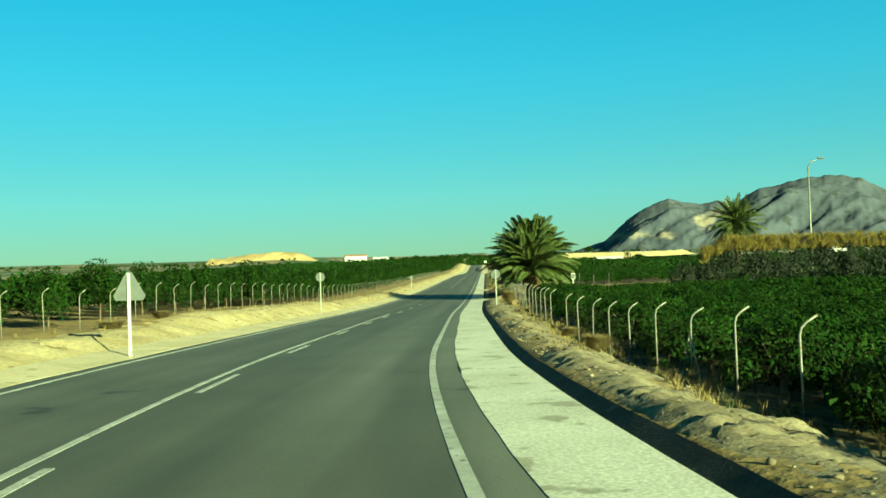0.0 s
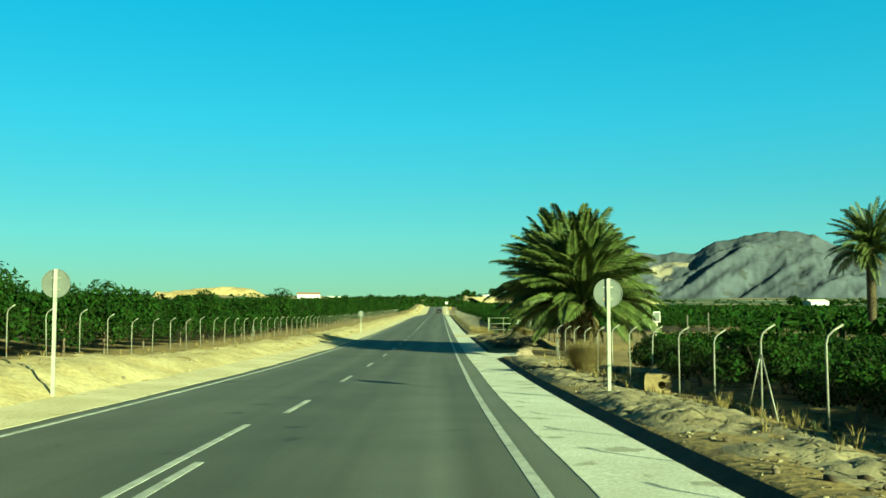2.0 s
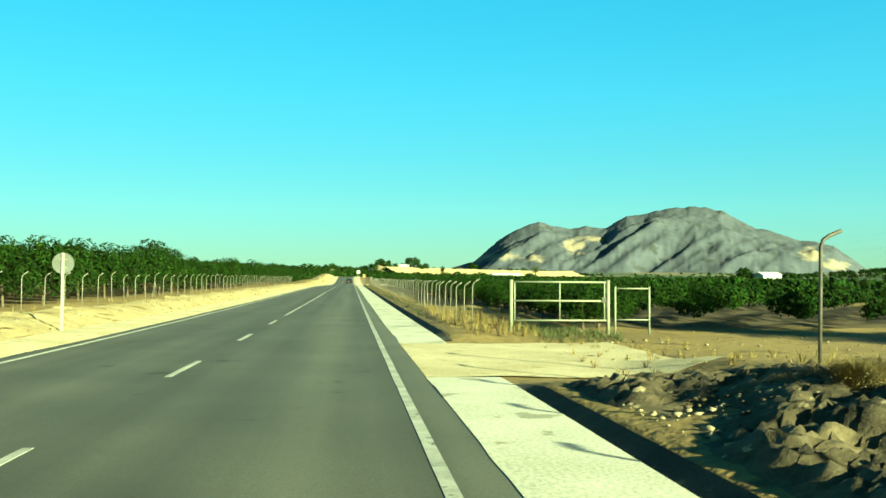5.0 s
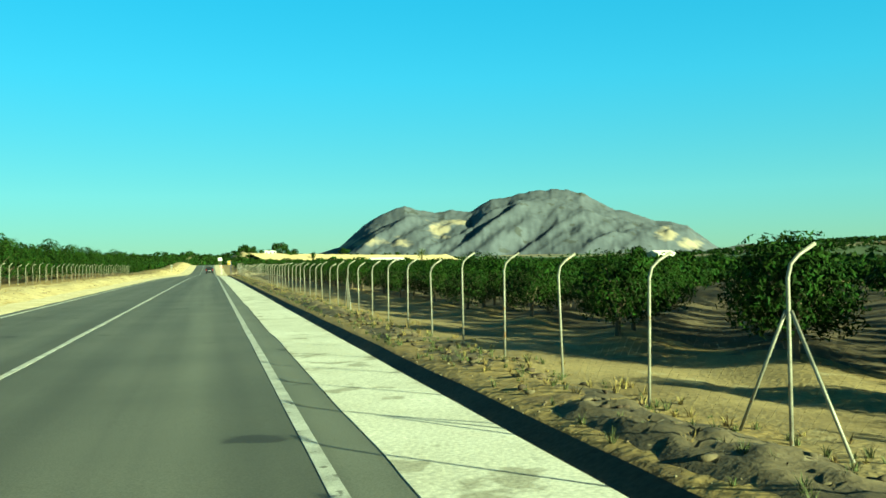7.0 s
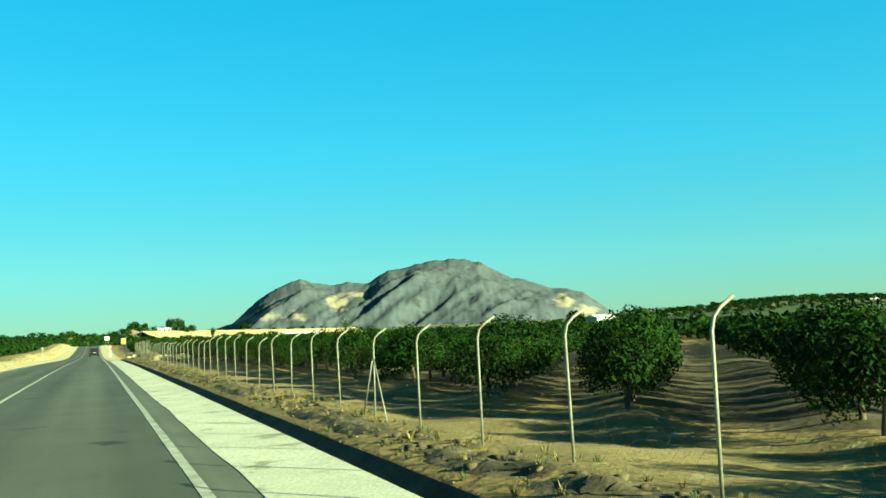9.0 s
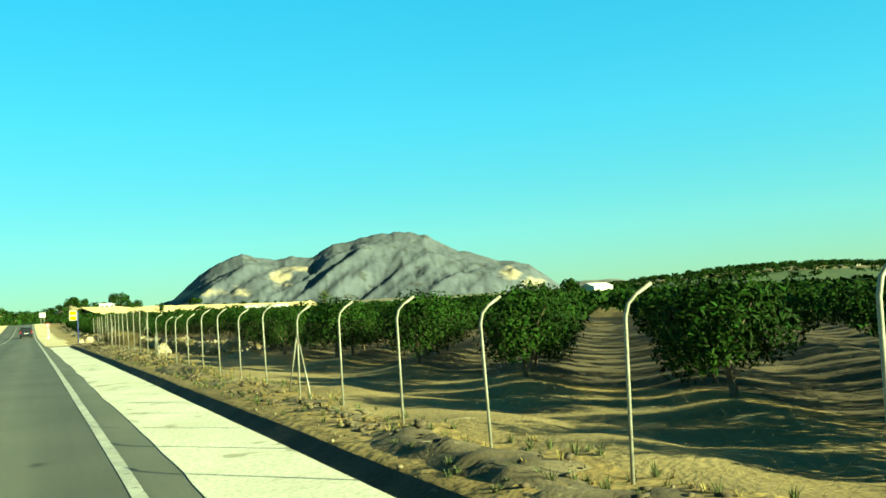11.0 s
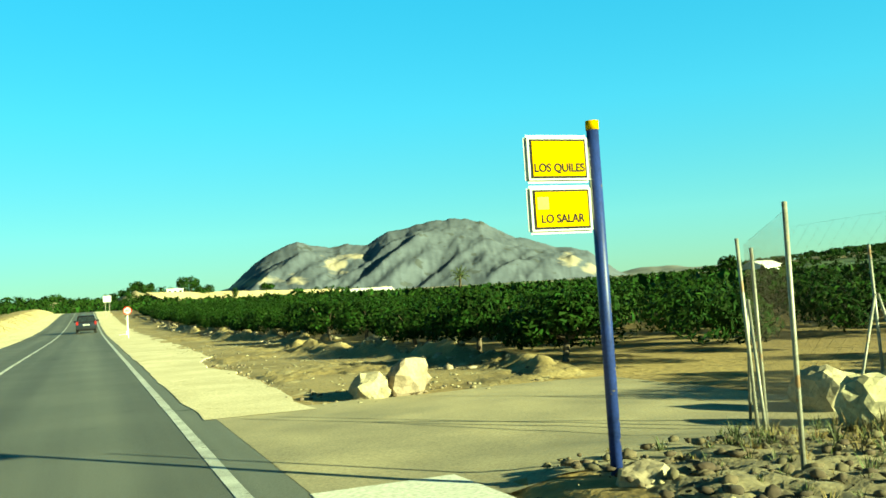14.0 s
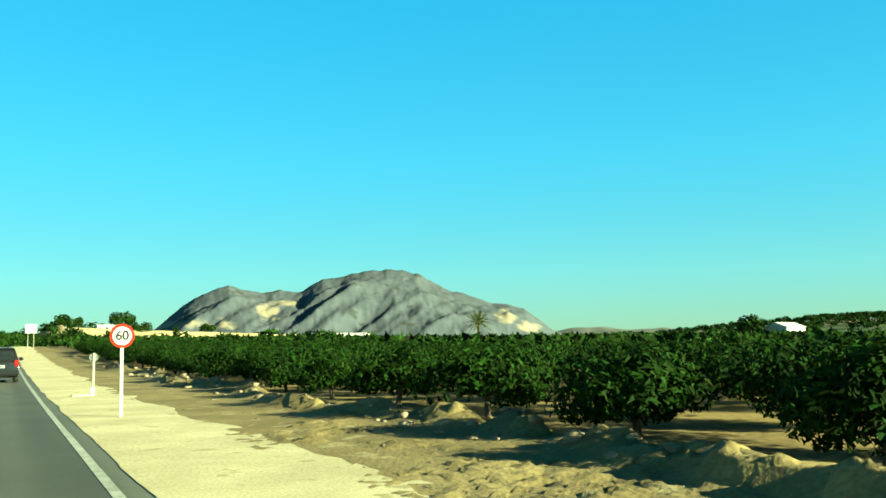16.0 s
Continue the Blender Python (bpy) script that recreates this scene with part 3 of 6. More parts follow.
def soil_bed(x0, x1, y0, y1, mat, label, name="orchard_soil", category="soil"):
    """A skin of soil on the same lattice as the land."""
    xs, ys = [v for v in gx if x0 <= v <= x1], [v for v in gy if y0 <= v <= y1]
    edge = lambda x, y: 0.05 * np.minimum(ramp(x, x0, x0 + 1.2 + 0 * y), 1) * hump(y, y0 + 1, y1 - 1, 1) - 0.025
    verts, faces = grid(xs, ys, lambda x, y: ground_z(x, y) + edge(x + 1.4 * (fractal(x * 0.5, y * 0.5, 3, 23) - 0.5), y))
    return tagged(mesh_object(name, verts, faces, mat, smooth=True), label, category, kind="structure")


soil_bed(5.6, 9.3, 126, 249, OCHRE, "bare ochre earth between fence and orchard", "bare_ground", "bare ground")
soil_bed(4.5, 10.6, 288, 430, OCHRE, "bare ochre earth beside the gravel shoulder", "bare_ground", "bare ground")
soil_bed(9.3, 32, 124, 249, SOIL, "turned soil in the orchard aisles, darkened for the tree shade")
soil_bed(10.4, 32, 248.5, 282, SOIL, "turned soil in the orchard aisles, darkened for the tree shade")
drape("bare_ground", 8.9, 10.7, 248, 279, OCHRE, "pale earth ridge along a shallow ditch", "bare ground", 0.03, 0.3)
drape("orchard_soil", 6.6, 9.0, 247.5, 278.8, SOIL, "turned soil below the fence, darkened for the ditch's shade", "soil", 0.03, 0.3)


def dug_earth(x0, x1, y0, y1, tall, label, seed, step=0.085, mat=None, grain=4.2):
    """Loose lumpy dirt heaped over the land: a fine rough skin that thins out at its edges."""
    xs, ys = np.arange(x0, x1, step), np.arange(y0, y1, step * 1.2)
    X, Y = np.meshgrid(xs, ys)
    lump = np.abs(2 * fractal(X * grain, Y * grain * 0.86, 4, seed) - 1)
    patch = np.clip(3.2 * fractal(X * 0.55, Y * 0.4, 3, seed + 9) - 1.1, 0, 1)
    edge = np.clip(np.minimum(X - x0, x1 - X) / 0.35, 0, 1) * np.clip(np.minimum(Y - y0, y1 - Y) / 0.8, 0, 1)
    Xw = X + road_x(Y)
    Z = ground_z(Xw, Y) - 0.03 + (0.02 + tall * (0.2 + 1.3 * (0.55 - lump)) * patch) * edge + 0.07 * (fractal(X * 10, Y * 9, 2, seed + 3) - 0.4) * patch * edge
    nx = len(xs)
    j, i = np.meshgrid(np.arange(len(ys) - 1), np.arange(nx - 1), indexing="ij")
    a = (j * nx + i).ravel()
    ob = mesh_object("earth_heap", np.stack([Xw, Y, Z], -1).reshape(-1, 3), np.stack([a, a + 1, a + nx + 1, a + nx], -1), mat or DUG)
    return tagged(ob, label, "earth", kind="structure")


DUG = material("dug_earth", (0.195, 0.155, 0.09), (0.082, 0.066, 0.041), 1.6, 0.95, 0.6, 22, spots=((0.46, 0.38, 0.24), 5.0, -0.05))
dug_earth(5.25, 8.4, 84.6, 108.5, 0.2, "heap of dark dug earth and broken stones", 3, 0.075, None, 8.0)
dug_earth(5.2, 6.25, 123.5, 247, 0.075, "line of loose dark earth along the verge", 7)
VERGE = material("pale_stony_verge", (0.4, 0.335, 0.205), (0.23, 0.188, 0.11), 1.2, 0.95, 0.8, 20, spots=((0.17, 0.13, 0.07), 3.0, -0.02))
CRUMB = material("crumbled_grey_earth", (0.34, 0.285, 0.17), (0.19, 0.155, 0.09), 1.6, 0.95, 0.8, 26, spots=((0.1, 0.08, 0.05), 4.0, -0.02))
dug_earth(5.08, 6.9, 0, 73.5, 0.1, "pale stony earth along the verge", 9, mat=VERGE, grain=6.0)
dug_earth(5.2, 9.8, 286.8, 335, 0.085, "rough lumpy ochre earth beside the shoulder", 31, 0.085, OCHRE, 6.0)
dug_earth(5.24, 7.6, 246.5, 281.0, 0.065, "low heaps of crumbled earth below a fence", 5, 0.075, CRUMB, 9.0)


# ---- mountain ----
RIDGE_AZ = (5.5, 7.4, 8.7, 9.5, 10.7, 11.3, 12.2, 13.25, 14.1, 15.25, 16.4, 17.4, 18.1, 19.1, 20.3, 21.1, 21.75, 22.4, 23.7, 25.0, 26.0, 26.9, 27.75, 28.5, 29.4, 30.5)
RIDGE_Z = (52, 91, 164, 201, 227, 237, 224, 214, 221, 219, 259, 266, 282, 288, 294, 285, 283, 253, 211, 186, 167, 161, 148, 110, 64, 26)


def mountain_material():
    """Grey limestone with dark scrub in the folds and three pale quarried faces."""
    m = material("mountain_limestone", (0.104, 0.121, 0.146), (0.076, 0.09, 0.112), 0.012, 0.95, 0.0, 0.05, grain=0.25, spots=((0.062, 0.07, 0.072), 0.02, -0.01))
    nt = m.node_tree
    bsdf = nt.nodes["Principled BSDF"]
    last = bsdf.inputs["Base Color"].links[0].from_socket
    geo = nt.nodes.new("ShaderNodeNewGeometry")
    wobble = nt.nodes.new("ShaderNodeTexNoise")
    wobble.inputs["Scale"].default_value, wobble.inputs["Detail"].default_value = 0.014, 5.0
    wilder = nt.nodes.new("ShaderNodeMath")
    wilder.operation = "MULTIPLY"
    wilder.inputs[1].default_value = 3.4
    nt.links.new(wobble.outputs["Fac"], wilder.inputs[0])
    nt.links.new(geo.outputs["Position"], wobble.inputs["Vector"])
    for az, z, wide, tall in ((14.2, 165, 66, 15), (13.3, 132, 32, 34), (9.6, 96, 105, 20), (26.6, 104, 34, 26), (27.7, 66, 50, 22)):
        a = radians(az)
        scale = nt.nodes.new("ShaderNodeMapping")
        scale.vector_type = "TEXTURE"
        scale.inputs["Location"].default_value = (3480 * math.sin(a), 3480 * math.cos(a), z)
        scale.inputs["Rotation"].default_value = (0, 0, -a)
        scale.inputs["Scale"].default_value = (wide, 380, tall)
        nt.links.new(geo.outputs["Position"], scale.inputs["Vector"])
        size = nt.nodes.new("ShaderNodeVectorMath")
        size.operation = "LENGTH"
        nt.links.new(scale.outputs["Vector"], size.inputs[0])
        add = nt.nodes.new("ShaderNodeMath")
        add.operation = "ADD"
        nt.links.new(size.outputs["Value"], add.inputs[0])
        nt.links.new(wilder.outputs["Value"], add.inputs[1])
        r = nt.nodes.new("ShaderNodeMapRange")
        r.inputs["From Min"].default_value, r.inputs["From Max"].default_value = 2.85, 2.3
        nt.links.new(add.outputs["Value"], r.inputs["Value"])
        mixn = nt.nodes.new("ShaderNodeMix")
        mixn.data_type = "RGBA"
        mixn.inputs["B"].default_value = (0.27, 0.232, 0.168, 1)
        nt.links.new(r.outputs["Result"], mixn.inputs["Factor"])
        nt.links.new(last, mixn.inputs["A"])
        last = mixn.outputs["Result"]
    nt.links.new(last, bsdf.inputs["Base Color"])
    return m


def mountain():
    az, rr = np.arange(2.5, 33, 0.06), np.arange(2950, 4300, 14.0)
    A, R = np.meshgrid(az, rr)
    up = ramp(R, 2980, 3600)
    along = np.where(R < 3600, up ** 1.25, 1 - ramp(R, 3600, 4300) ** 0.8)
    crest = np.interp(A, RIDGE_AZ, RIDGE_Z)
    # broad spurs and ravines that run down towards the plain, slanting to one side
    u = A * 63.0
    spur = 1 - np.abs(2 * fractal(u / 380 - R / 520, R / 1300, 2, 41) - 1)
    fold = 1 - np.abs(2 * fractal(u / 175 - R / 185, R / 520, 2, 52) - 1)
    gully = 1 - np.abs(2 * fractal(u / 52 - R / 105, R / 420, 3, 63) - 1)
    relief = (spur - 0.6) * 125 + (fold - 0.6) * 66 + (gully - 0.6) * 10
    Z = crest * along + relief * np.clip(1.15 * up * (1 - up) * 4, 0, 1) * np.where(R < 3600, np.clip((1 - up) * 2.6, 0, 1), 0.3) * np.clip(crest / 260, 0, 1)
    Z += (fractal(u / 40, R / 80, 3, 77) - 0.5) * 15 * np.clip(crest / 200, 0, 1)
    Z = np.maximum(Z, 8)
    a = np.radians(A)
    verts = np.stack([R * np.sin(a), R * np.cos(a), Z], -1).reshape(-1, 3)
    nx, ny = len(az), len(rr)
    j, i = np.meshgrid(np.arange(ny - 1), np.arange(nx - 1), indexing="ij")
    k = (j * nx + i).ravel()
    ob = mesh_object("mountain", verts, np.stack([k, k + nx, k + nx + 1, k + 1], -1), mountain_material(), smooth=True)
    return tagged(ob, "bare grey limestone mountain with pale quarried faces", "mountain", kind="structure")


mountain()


def far_hills():
    az, rr = np.arange(26, 60, 0.25), np.arange(3800, 4700, 60.0)
    A, R = np.meshgrid(az, rr)
    Z = 40 + 75 * fractal(A * 0.25, R / 900, 4, 15) * np.sin(np.pi * ramp(R, 3800, 4700))
    a = np.radians(A)
    verts = np.stack([R * np.sin(a), R * np.cos(a), Z], -1).reshape(-1, 3)
    nx, ny = len(az), len(rr)
    j, i = np.meshgrid(np.arange(ny - 1), np.arange(nx - 1), indexing="ij")
    k = (j * nx + i).ravel()
    mat = material("far_hill_scrub", (0.2, 0.2, 0.18), (0.13, 0.145, 0.12), 0.004, 0.95, 0, 0.02)
    tagged(mesh_object("backdrop", verts, np.stack([k, k + nx, k + nx + 1, k + 1], -1), mat, smooth=True), "low grey-green hills on the horizon", "hills", kind="structure")


far_hills()

# the sandy cut face of the plateau, standing a little proud of the slope
def plateau_face():
    n = 120
    along = np.linspace(-4, 318, n)
    tall = np.interp(along, (-30, -5, 300, 345), MESA_Z)
    verts, faces = [], []
    for k in range(7):
        back = -5.5 + 1.6 * k + 2.5 * (fractal(along / 16, along * 0 + k * 0.2, 3, 19) - 0.5)
        x, y = 26 + 0.545 * along - 0.838 * back, 606 + 0.838 * along + 0.545 * back
        x0, y0 = 26 + 0.545 * along + 0.838 * 14, 606 + 0.838 * along - 0.545 * 14
        z = ground_z(x0, y0) + tall * (0.42 + 0.1 * k) + 0.5 * fractal(along / 9, along * 0 + k, 2, 4)
        verts.append(np.stack([x, y, z], -1))
    for k in range(6):
        for i in range(n - 1):
            faces.append((k * n + i, k * n + i + 1, (k + 1) * n + i + 1, (k + 1) * n + i))
    mat = material("pale_cut_sand", (0.58, 0.46, 0.25), (0.46, 0.36, 0.19), 0.08, 0.95, 0.0, 0.6)
    tagged(mesh_object("embankment", np.concatenate(verts), faces, mat, smooth=True), "pale sandy cut face of a low plateau", "embankment", kind="structure")


plateau_face()


# the long heap of pale sand far across the fields
def spoil_heap(cx, cy, length, depth, tall):
    along, back = np.linspace(-1, 1, 90), np.linspace(-1, 1, 22)
    A, B = np.meshgrid(along, back)
    rise = np.clip(1 - np.abs(B) ** 1.6, 0, 1) * np.clip(np.minimum((A + 1) / 0.12, (1 - A) / 0.3), 0, 1) * (0.75 + 0.5 * fractal(A * 9, B * 2, 4, 12))
    X, Y = cx + A * length / 2, cy + B * depth / 2 + 0.1 * A * length
    Z = ground_z(X, Y) - 0.4 + tall * rise
    nx = len(along)
    j, i = np.meshgrid(np.arange(len(back) - 1), np.arange(nx - 1), indexing="ij")
    k = (j * nx + i).ravel()
    mat = material("pale_heaped_sand", (0.5, 0.38, 0.19), (0.36, 0.26, 0.12), 0.05, 0.95, 0.0, 0.6)
    ob = mesh_object("spoil_heap", np.stack([X, Y, Z], -1).reshape(-1, 3), np.stack([k, k + 1, k + nx + 1, k + nx], -1), mat, smooth=True)
    tagged(ob, "long heap of pale sand far across the fields", "sand heap", kind="structure")


spoil_heap(-318, 1330, 160, 50, 9)


# ---- orchard trees ----
def leaf_cloud(rs, count, centre, radii, size, lumps=9, hollow=0.55):
    """Leaves as small pointed blades in clumps; returns vertices and faces."""
    ways = rs.normal(size=(lumps, 3))
    ways /= np.linalg.norm(ways, axis=1)[:, None]
    ways[:, 2] = np.abs(ways[:, 2]) * 1.1 - 0.35
    lump_r = rs.uniform(0.34, 0.6, lumps)
    which = rs.randint(0, lumps, count)
    d = rs.normal(size=(count, 3))
    d /= np.linalg.norm(d, axis=1)[:, None]
    r = rs.uniform(hollow, 1.0, count) ** 0.5
    p = ways[which] * 0.62 + d * (lump_r[which] * r)[:, None]
    p = p * np.asarray(radii) + np.asarray(centre)
    n = d + rs.normal(size=(count, 3)) * 0.55 + np.array([0, 0, 0.25])
    n /= np.linalg.norm(n, axis=1)[:, None]
    a = np.cross(n, rs.normal(size=(count, 3)))
    a /= np.linalg.norm(a, axis=1)[:, None] + 1e-9
    b = np.cross(n, a)
    s = size * rs.uniform(0.7, 1.3, count)[:, None]
    leaf = np.stack([p - a * s * 1.15, p + a * s * 0.7 - b * s * 0.42, p + a * s + b * s * 0.4 + n * s * 0.15], 1).reshape(-1, 3)
    return leaf, np.arange(count * 3).reshape(-1, 3)


def trunk_mesh(rs, height, spread_r, thick=0.055):
    bm = bmesh.new()
    top = Vector((rs.uniform(-0.06, 0.06), rs.uniform(-0.06, 0.06), height * 0.36))
    tube(bm, [(0, 0, -0.08), (0, 0, 0.03), top * 0.6, top], [thick * 1.5, thick * 1.1, thick, thick * 0.9], 7)
    for k in range(5):
        a = 2 * math.pi * k / 5 + rs.uniform(-0.4, 0.4)
        r = spread_r * rs.uniform(0.4, 0.7)
        end = Vector((math.cos(a) * r, math.sin(a) * r, height * rs.uniform(0.55, 0.85)))
        mid = top.lerp(end, 0.5) + Vector((0, 0, -0.03))
        tube(bm, [top * 0.9, mid, end], [thick * 0.6, thick * 0.4, thick * 0.15], 5)
    return bm


def citrus_tree(seed, height, radius, leaf=LEAF, leaves=1500, size=0.064):
    rs = np.random.RandomState(seed)
    tree = new("orchard_tree")
    part("trunk", trunk_mesh(rs, height, radius), BARK, tree, "slender grey-brown trunk with low limbs")
    v, f = leaf_cloud(rs, leaves, (0, 0, height * 0.52), (radius, radius, height * 0.56), size, 22)
    v2, f2 = leaf_cloud(rs, leaves // 8, (0, 0, height * 0.8), (radius * 0.8, radius * 0.8, height * 0.32), size, 5, 0.8)
    shoots = [v, v2]
    mesh_object("crown", np.concatenate(shoots), np.concatenate([f, f2 + len(v)]), leaf, tree, "dense dark green leaves with paler shoots")
    return tree


ROW = radians(34)          # the orchard rows run at this angle from the road
ALONG = np.array([math.sin(ROW), math.cos(ROW)])


def lattice(y0, y1, gap, x_start, x_end, step, seed, origin=0.0, shift=0.0, loose=1.0):
    """Places of trees in slanting rows that begin at x_start beside the road; one row would cross x = 7.9 at origin."""
    rs = np.random.RandomState(seed)
    out = []
    base = origin + (x_start - 7.9) / math.tan(ROW)
    first = base - gap * math.ceil((base - y0 + (x_end - x_start) / math.tan(ROW)) / gap)
    for k, y in enumerate(np.arange(first, y1, gap)):
        for d in np.arange((k * shift) % step, (x_end - x_start) / math.sin(ROW), step):
            px, py = x_start + d * ALONG[0], y + d * ALONG[1]
            if y0 <= py <= y1 and rs.rand() > 0.03:
                out.append((px + loose * rs.uniform(-0.15, 0.15), py + loose * rs.uniform(-0.2, 0.2), d, rs.uniform(0.86, 1.16), rs.uniform(0, 360)))
    return out


TREES_A = [citrus_tree(11 + k, h, r, LEAF, n) for k, (h, r, n) in enumerate(((1.24, 1.1, 3400), (1.16, 1.15, 3400), (1.3, 1.05, 3400)))]
TREES_L = [citrus_tree(31 + k, h, r, LEAF, n, 0.11) for k, (h, r, n) in enumerate(((3.1, 1.5, 2800), (3.5, 1.45, 2800), (2.8, 1.6, 2800)))]
TREES_B = [citrus_tree(51 + k, h, r, LEAF, n, 0.052) for k, (h, r, n) in enumerate(((1.72, 0.96, 4200), (1.6, 1.0, 4200), (1.8, 0.92, 4200)))]
LABEL_R = "low citrus tree with dense dark green leaves in an orchard row"
LABEL_L = "tall leafy orchard tree behind the roadside fence"
GROUP_R, GROUP_L = "citrus trees beside the road", "tall orchard trees beside the road"

places_r = [(x + float(turn_x(y)), y, *p, 0) for x, y, *p in lattice(-8, 66.0, 4.1, 8.7, 40, 1.5, 1)]
places_b = lattice(123, 250, 4.55, 8.9, 44, 1.257, 2, 157.3, 0.7, 0.3) + lattice(250, 283, 4.55, 11.4, 44, 1.257, 3, 157.3, 0.7, 0.3)
places_r += [(*p, 1) for p in lattice(287, 430, 4.4, 10.6, 44, 2.0, 4)]
places_l = [(float(turn_x(y)) - x, y, d, s, r) for x, y, d, s, r in lattice(2, 300, 4.6, 9.9, 30, 2.1, 5)]
places_l += [(-x, y, d, s * 0.75, r) for x, y, d, s, r in lattice(304, 430, 4.6, 12.5, 36, 2.1, 6)]


def plant(places, kinds, label, group, count, grow):
    """The nearest trees are things of their own; the rest of the orchard is returned."""
    heights = ground_z(np.array([p[0] for p in places]), np.array([p[1] for p in places]))
    order = sorted(range(len(places)), key=lambda i: abs(places[i][0]))
    chosen = set(order[:count])
    rest = []
    for i, p in enumerate(places):
        x, y, _, s, turn = p[:5]
        g = grow(p)
        if i in chosen:
            src = kinds[i % len(kinds)]
            t = copy_thing(src, pose(x, y, float(heights[i]) - 0.02, 0, 0, turn) @ Matrix.Scale(s * g, 4))
            tagged(t, label, "tree", group)
        else:
            rest.append((x, y, s * g))
    return rest


rest_r = plant(places_r, TREES_A, LABEL_R, GROUP_R, 100, lambda p: 1.03 if p[5] else 0.9)
rest_b = plant(places_b, TREES_B, LABEL_R, GROUP_R, 130, lambda p: 0.85 if p[1] > 250 else 0.72)
rest_l = plant(places_l, TREES_L, LABEL_L, GROUP_L, 64, lambda p: float(np.interp(p[1], (25, 45, 95), (0.56, 0.69, 0.84))))
for t in TREES_A + TREES_B + TREES_L:
    for o in list(t.children_recursive):
        bpy.data.objects.remove(o)
    bpy.data.objects.remove(t)


def far_orchard(name, rest, height, radius, leaves, size, seed, label, mat=LEAF):
    """The deeper rows of an orchard as one mass of leaves in clumps."""
    rs = np.random.RandomState(seed)
    kinds = []
    for k in range(5):
        v, f = leaf_cloud(np.random.RandomState(seed + k), leaves, (0, 0, height * 0.55), (radius, radius, height * 0.47), size, 8)
        kinds.append(v)
    heights = ground_z(np.array([p[0] for p in rest]), np.array([p[1] for p in rest]))
    vs = []
    for (x, y, s), z in zip(rest, heights):
        v = kinds[rs.randint(5)]
        a = rs.uniform(0, 6.28)
        c, sn = math.cos(a), math.sin(a)
        vs.append(np.stack([v[:, 0] * c - v[:, 1] * sn, v[:, 0] * sn + v[:, 1] * c, v[:, 2]], -1) * s + np.array([x, y, z]))
    verts = np.concatenate(vs)
    ob = mesh_object(name, verts, np.arange(len(verts)).reshape(-1, 3), mat)
    return tagged(ob, label, "orchard", kind="stuff")


def two_depths(rest, near):
    return [p for p in rest if abs(p[0]) < near], [p for p in rest if abs(p[0]) >= near]


near_r, deep_r = two_depths(rest_r, 19)
mid_r, deep_r = two_depths(deep_r, 27)
near_l, deep_l = two_depths(rest_l, 17)
far_orchard("orchard_rows", near_r, 1.28, 1.1, 1900, 0.06, 71, "rows of dark green citrus trees")
far_orchard("orchard_rows", mid_r, 1.28, 1.1, 900, 0.085, 75, "rows of dark green citrus trees")
far_orchard("orchard_rows", deep_r, 1.25, 1.15, 300, 0.14, 73, "deep rows of dark green citrus trees")
near_b, deep_b = two_depths(rest_b, 16)
mid_b, deep_b = two_depths(deep_b, 26)
far_orchard("orchard_rows", near_b, 1.62, 0.96, 900, 0.085, 77, "rows of dark green citrus trees")
far_orchard("orchard_rows", mid_b, 1.62, 0.96, 250, 0.14, 78, "rows of dark green citrus trees")
far_orchard("orchard_rows", deep_b, 1.6, 0.96, 80, 0.2, 79, "deep rows of dark green citrus trees")
far_orchard("orchard_rows", near_l, 3.1, 1.55, 320, 0.24, 72, "rows of tall dark green orchard trees")
far_orchard("orchard_rows", deep_l, 3.1, 1.55, 70, 0.45, 74, "deep rows of tall dark green orchard trees")

# the widest fields, seen from afar as a rough green canopy
def canopy(x0, x1, y0, y1, height, seed, label, step=3.4):
    rs = np.random.RandomState(seed)
    pts = []
    for x in np.arange(x0, x1, step):
        for y in np.arange(y0, y1, step * 1.5):
            pts.append((x + rs.uniform(-0.8, 0.8), y + rs.uniform(-1.2, 1.2), rs.uniform(0.85, 1.25)))
    return far_orchard("orchard_canopy", pts, height, step * 0.7, 28, step * 0.16, seed, label)


canopy(44, 190, 60, 330, 1.3, 81, "wide field of green citrus canopy")
canopy(44, 190, 330, 560, 1.4, 82, "wide field of green citrus canopy", 4.5)
canopy(12, 64, 430, 560, 1.3, 83, "wide field of green citrus canopy", 3.6)
canopy(30, 44, 70, 121, 1.4, 86, "wide field of green citrus canopy")
canopy(-200, -30, 40, 430, 2.6, 84, "wide field of green orchard canopy", 4.5)
canopy(-200, -40, 430, 600, 1.1, 85, "wide field of green orchard canopy", 4.5)
canopy(-160, 14, 505, 640, 0.55, 87, "low green orchard on the brow beyond the road", 5.0)


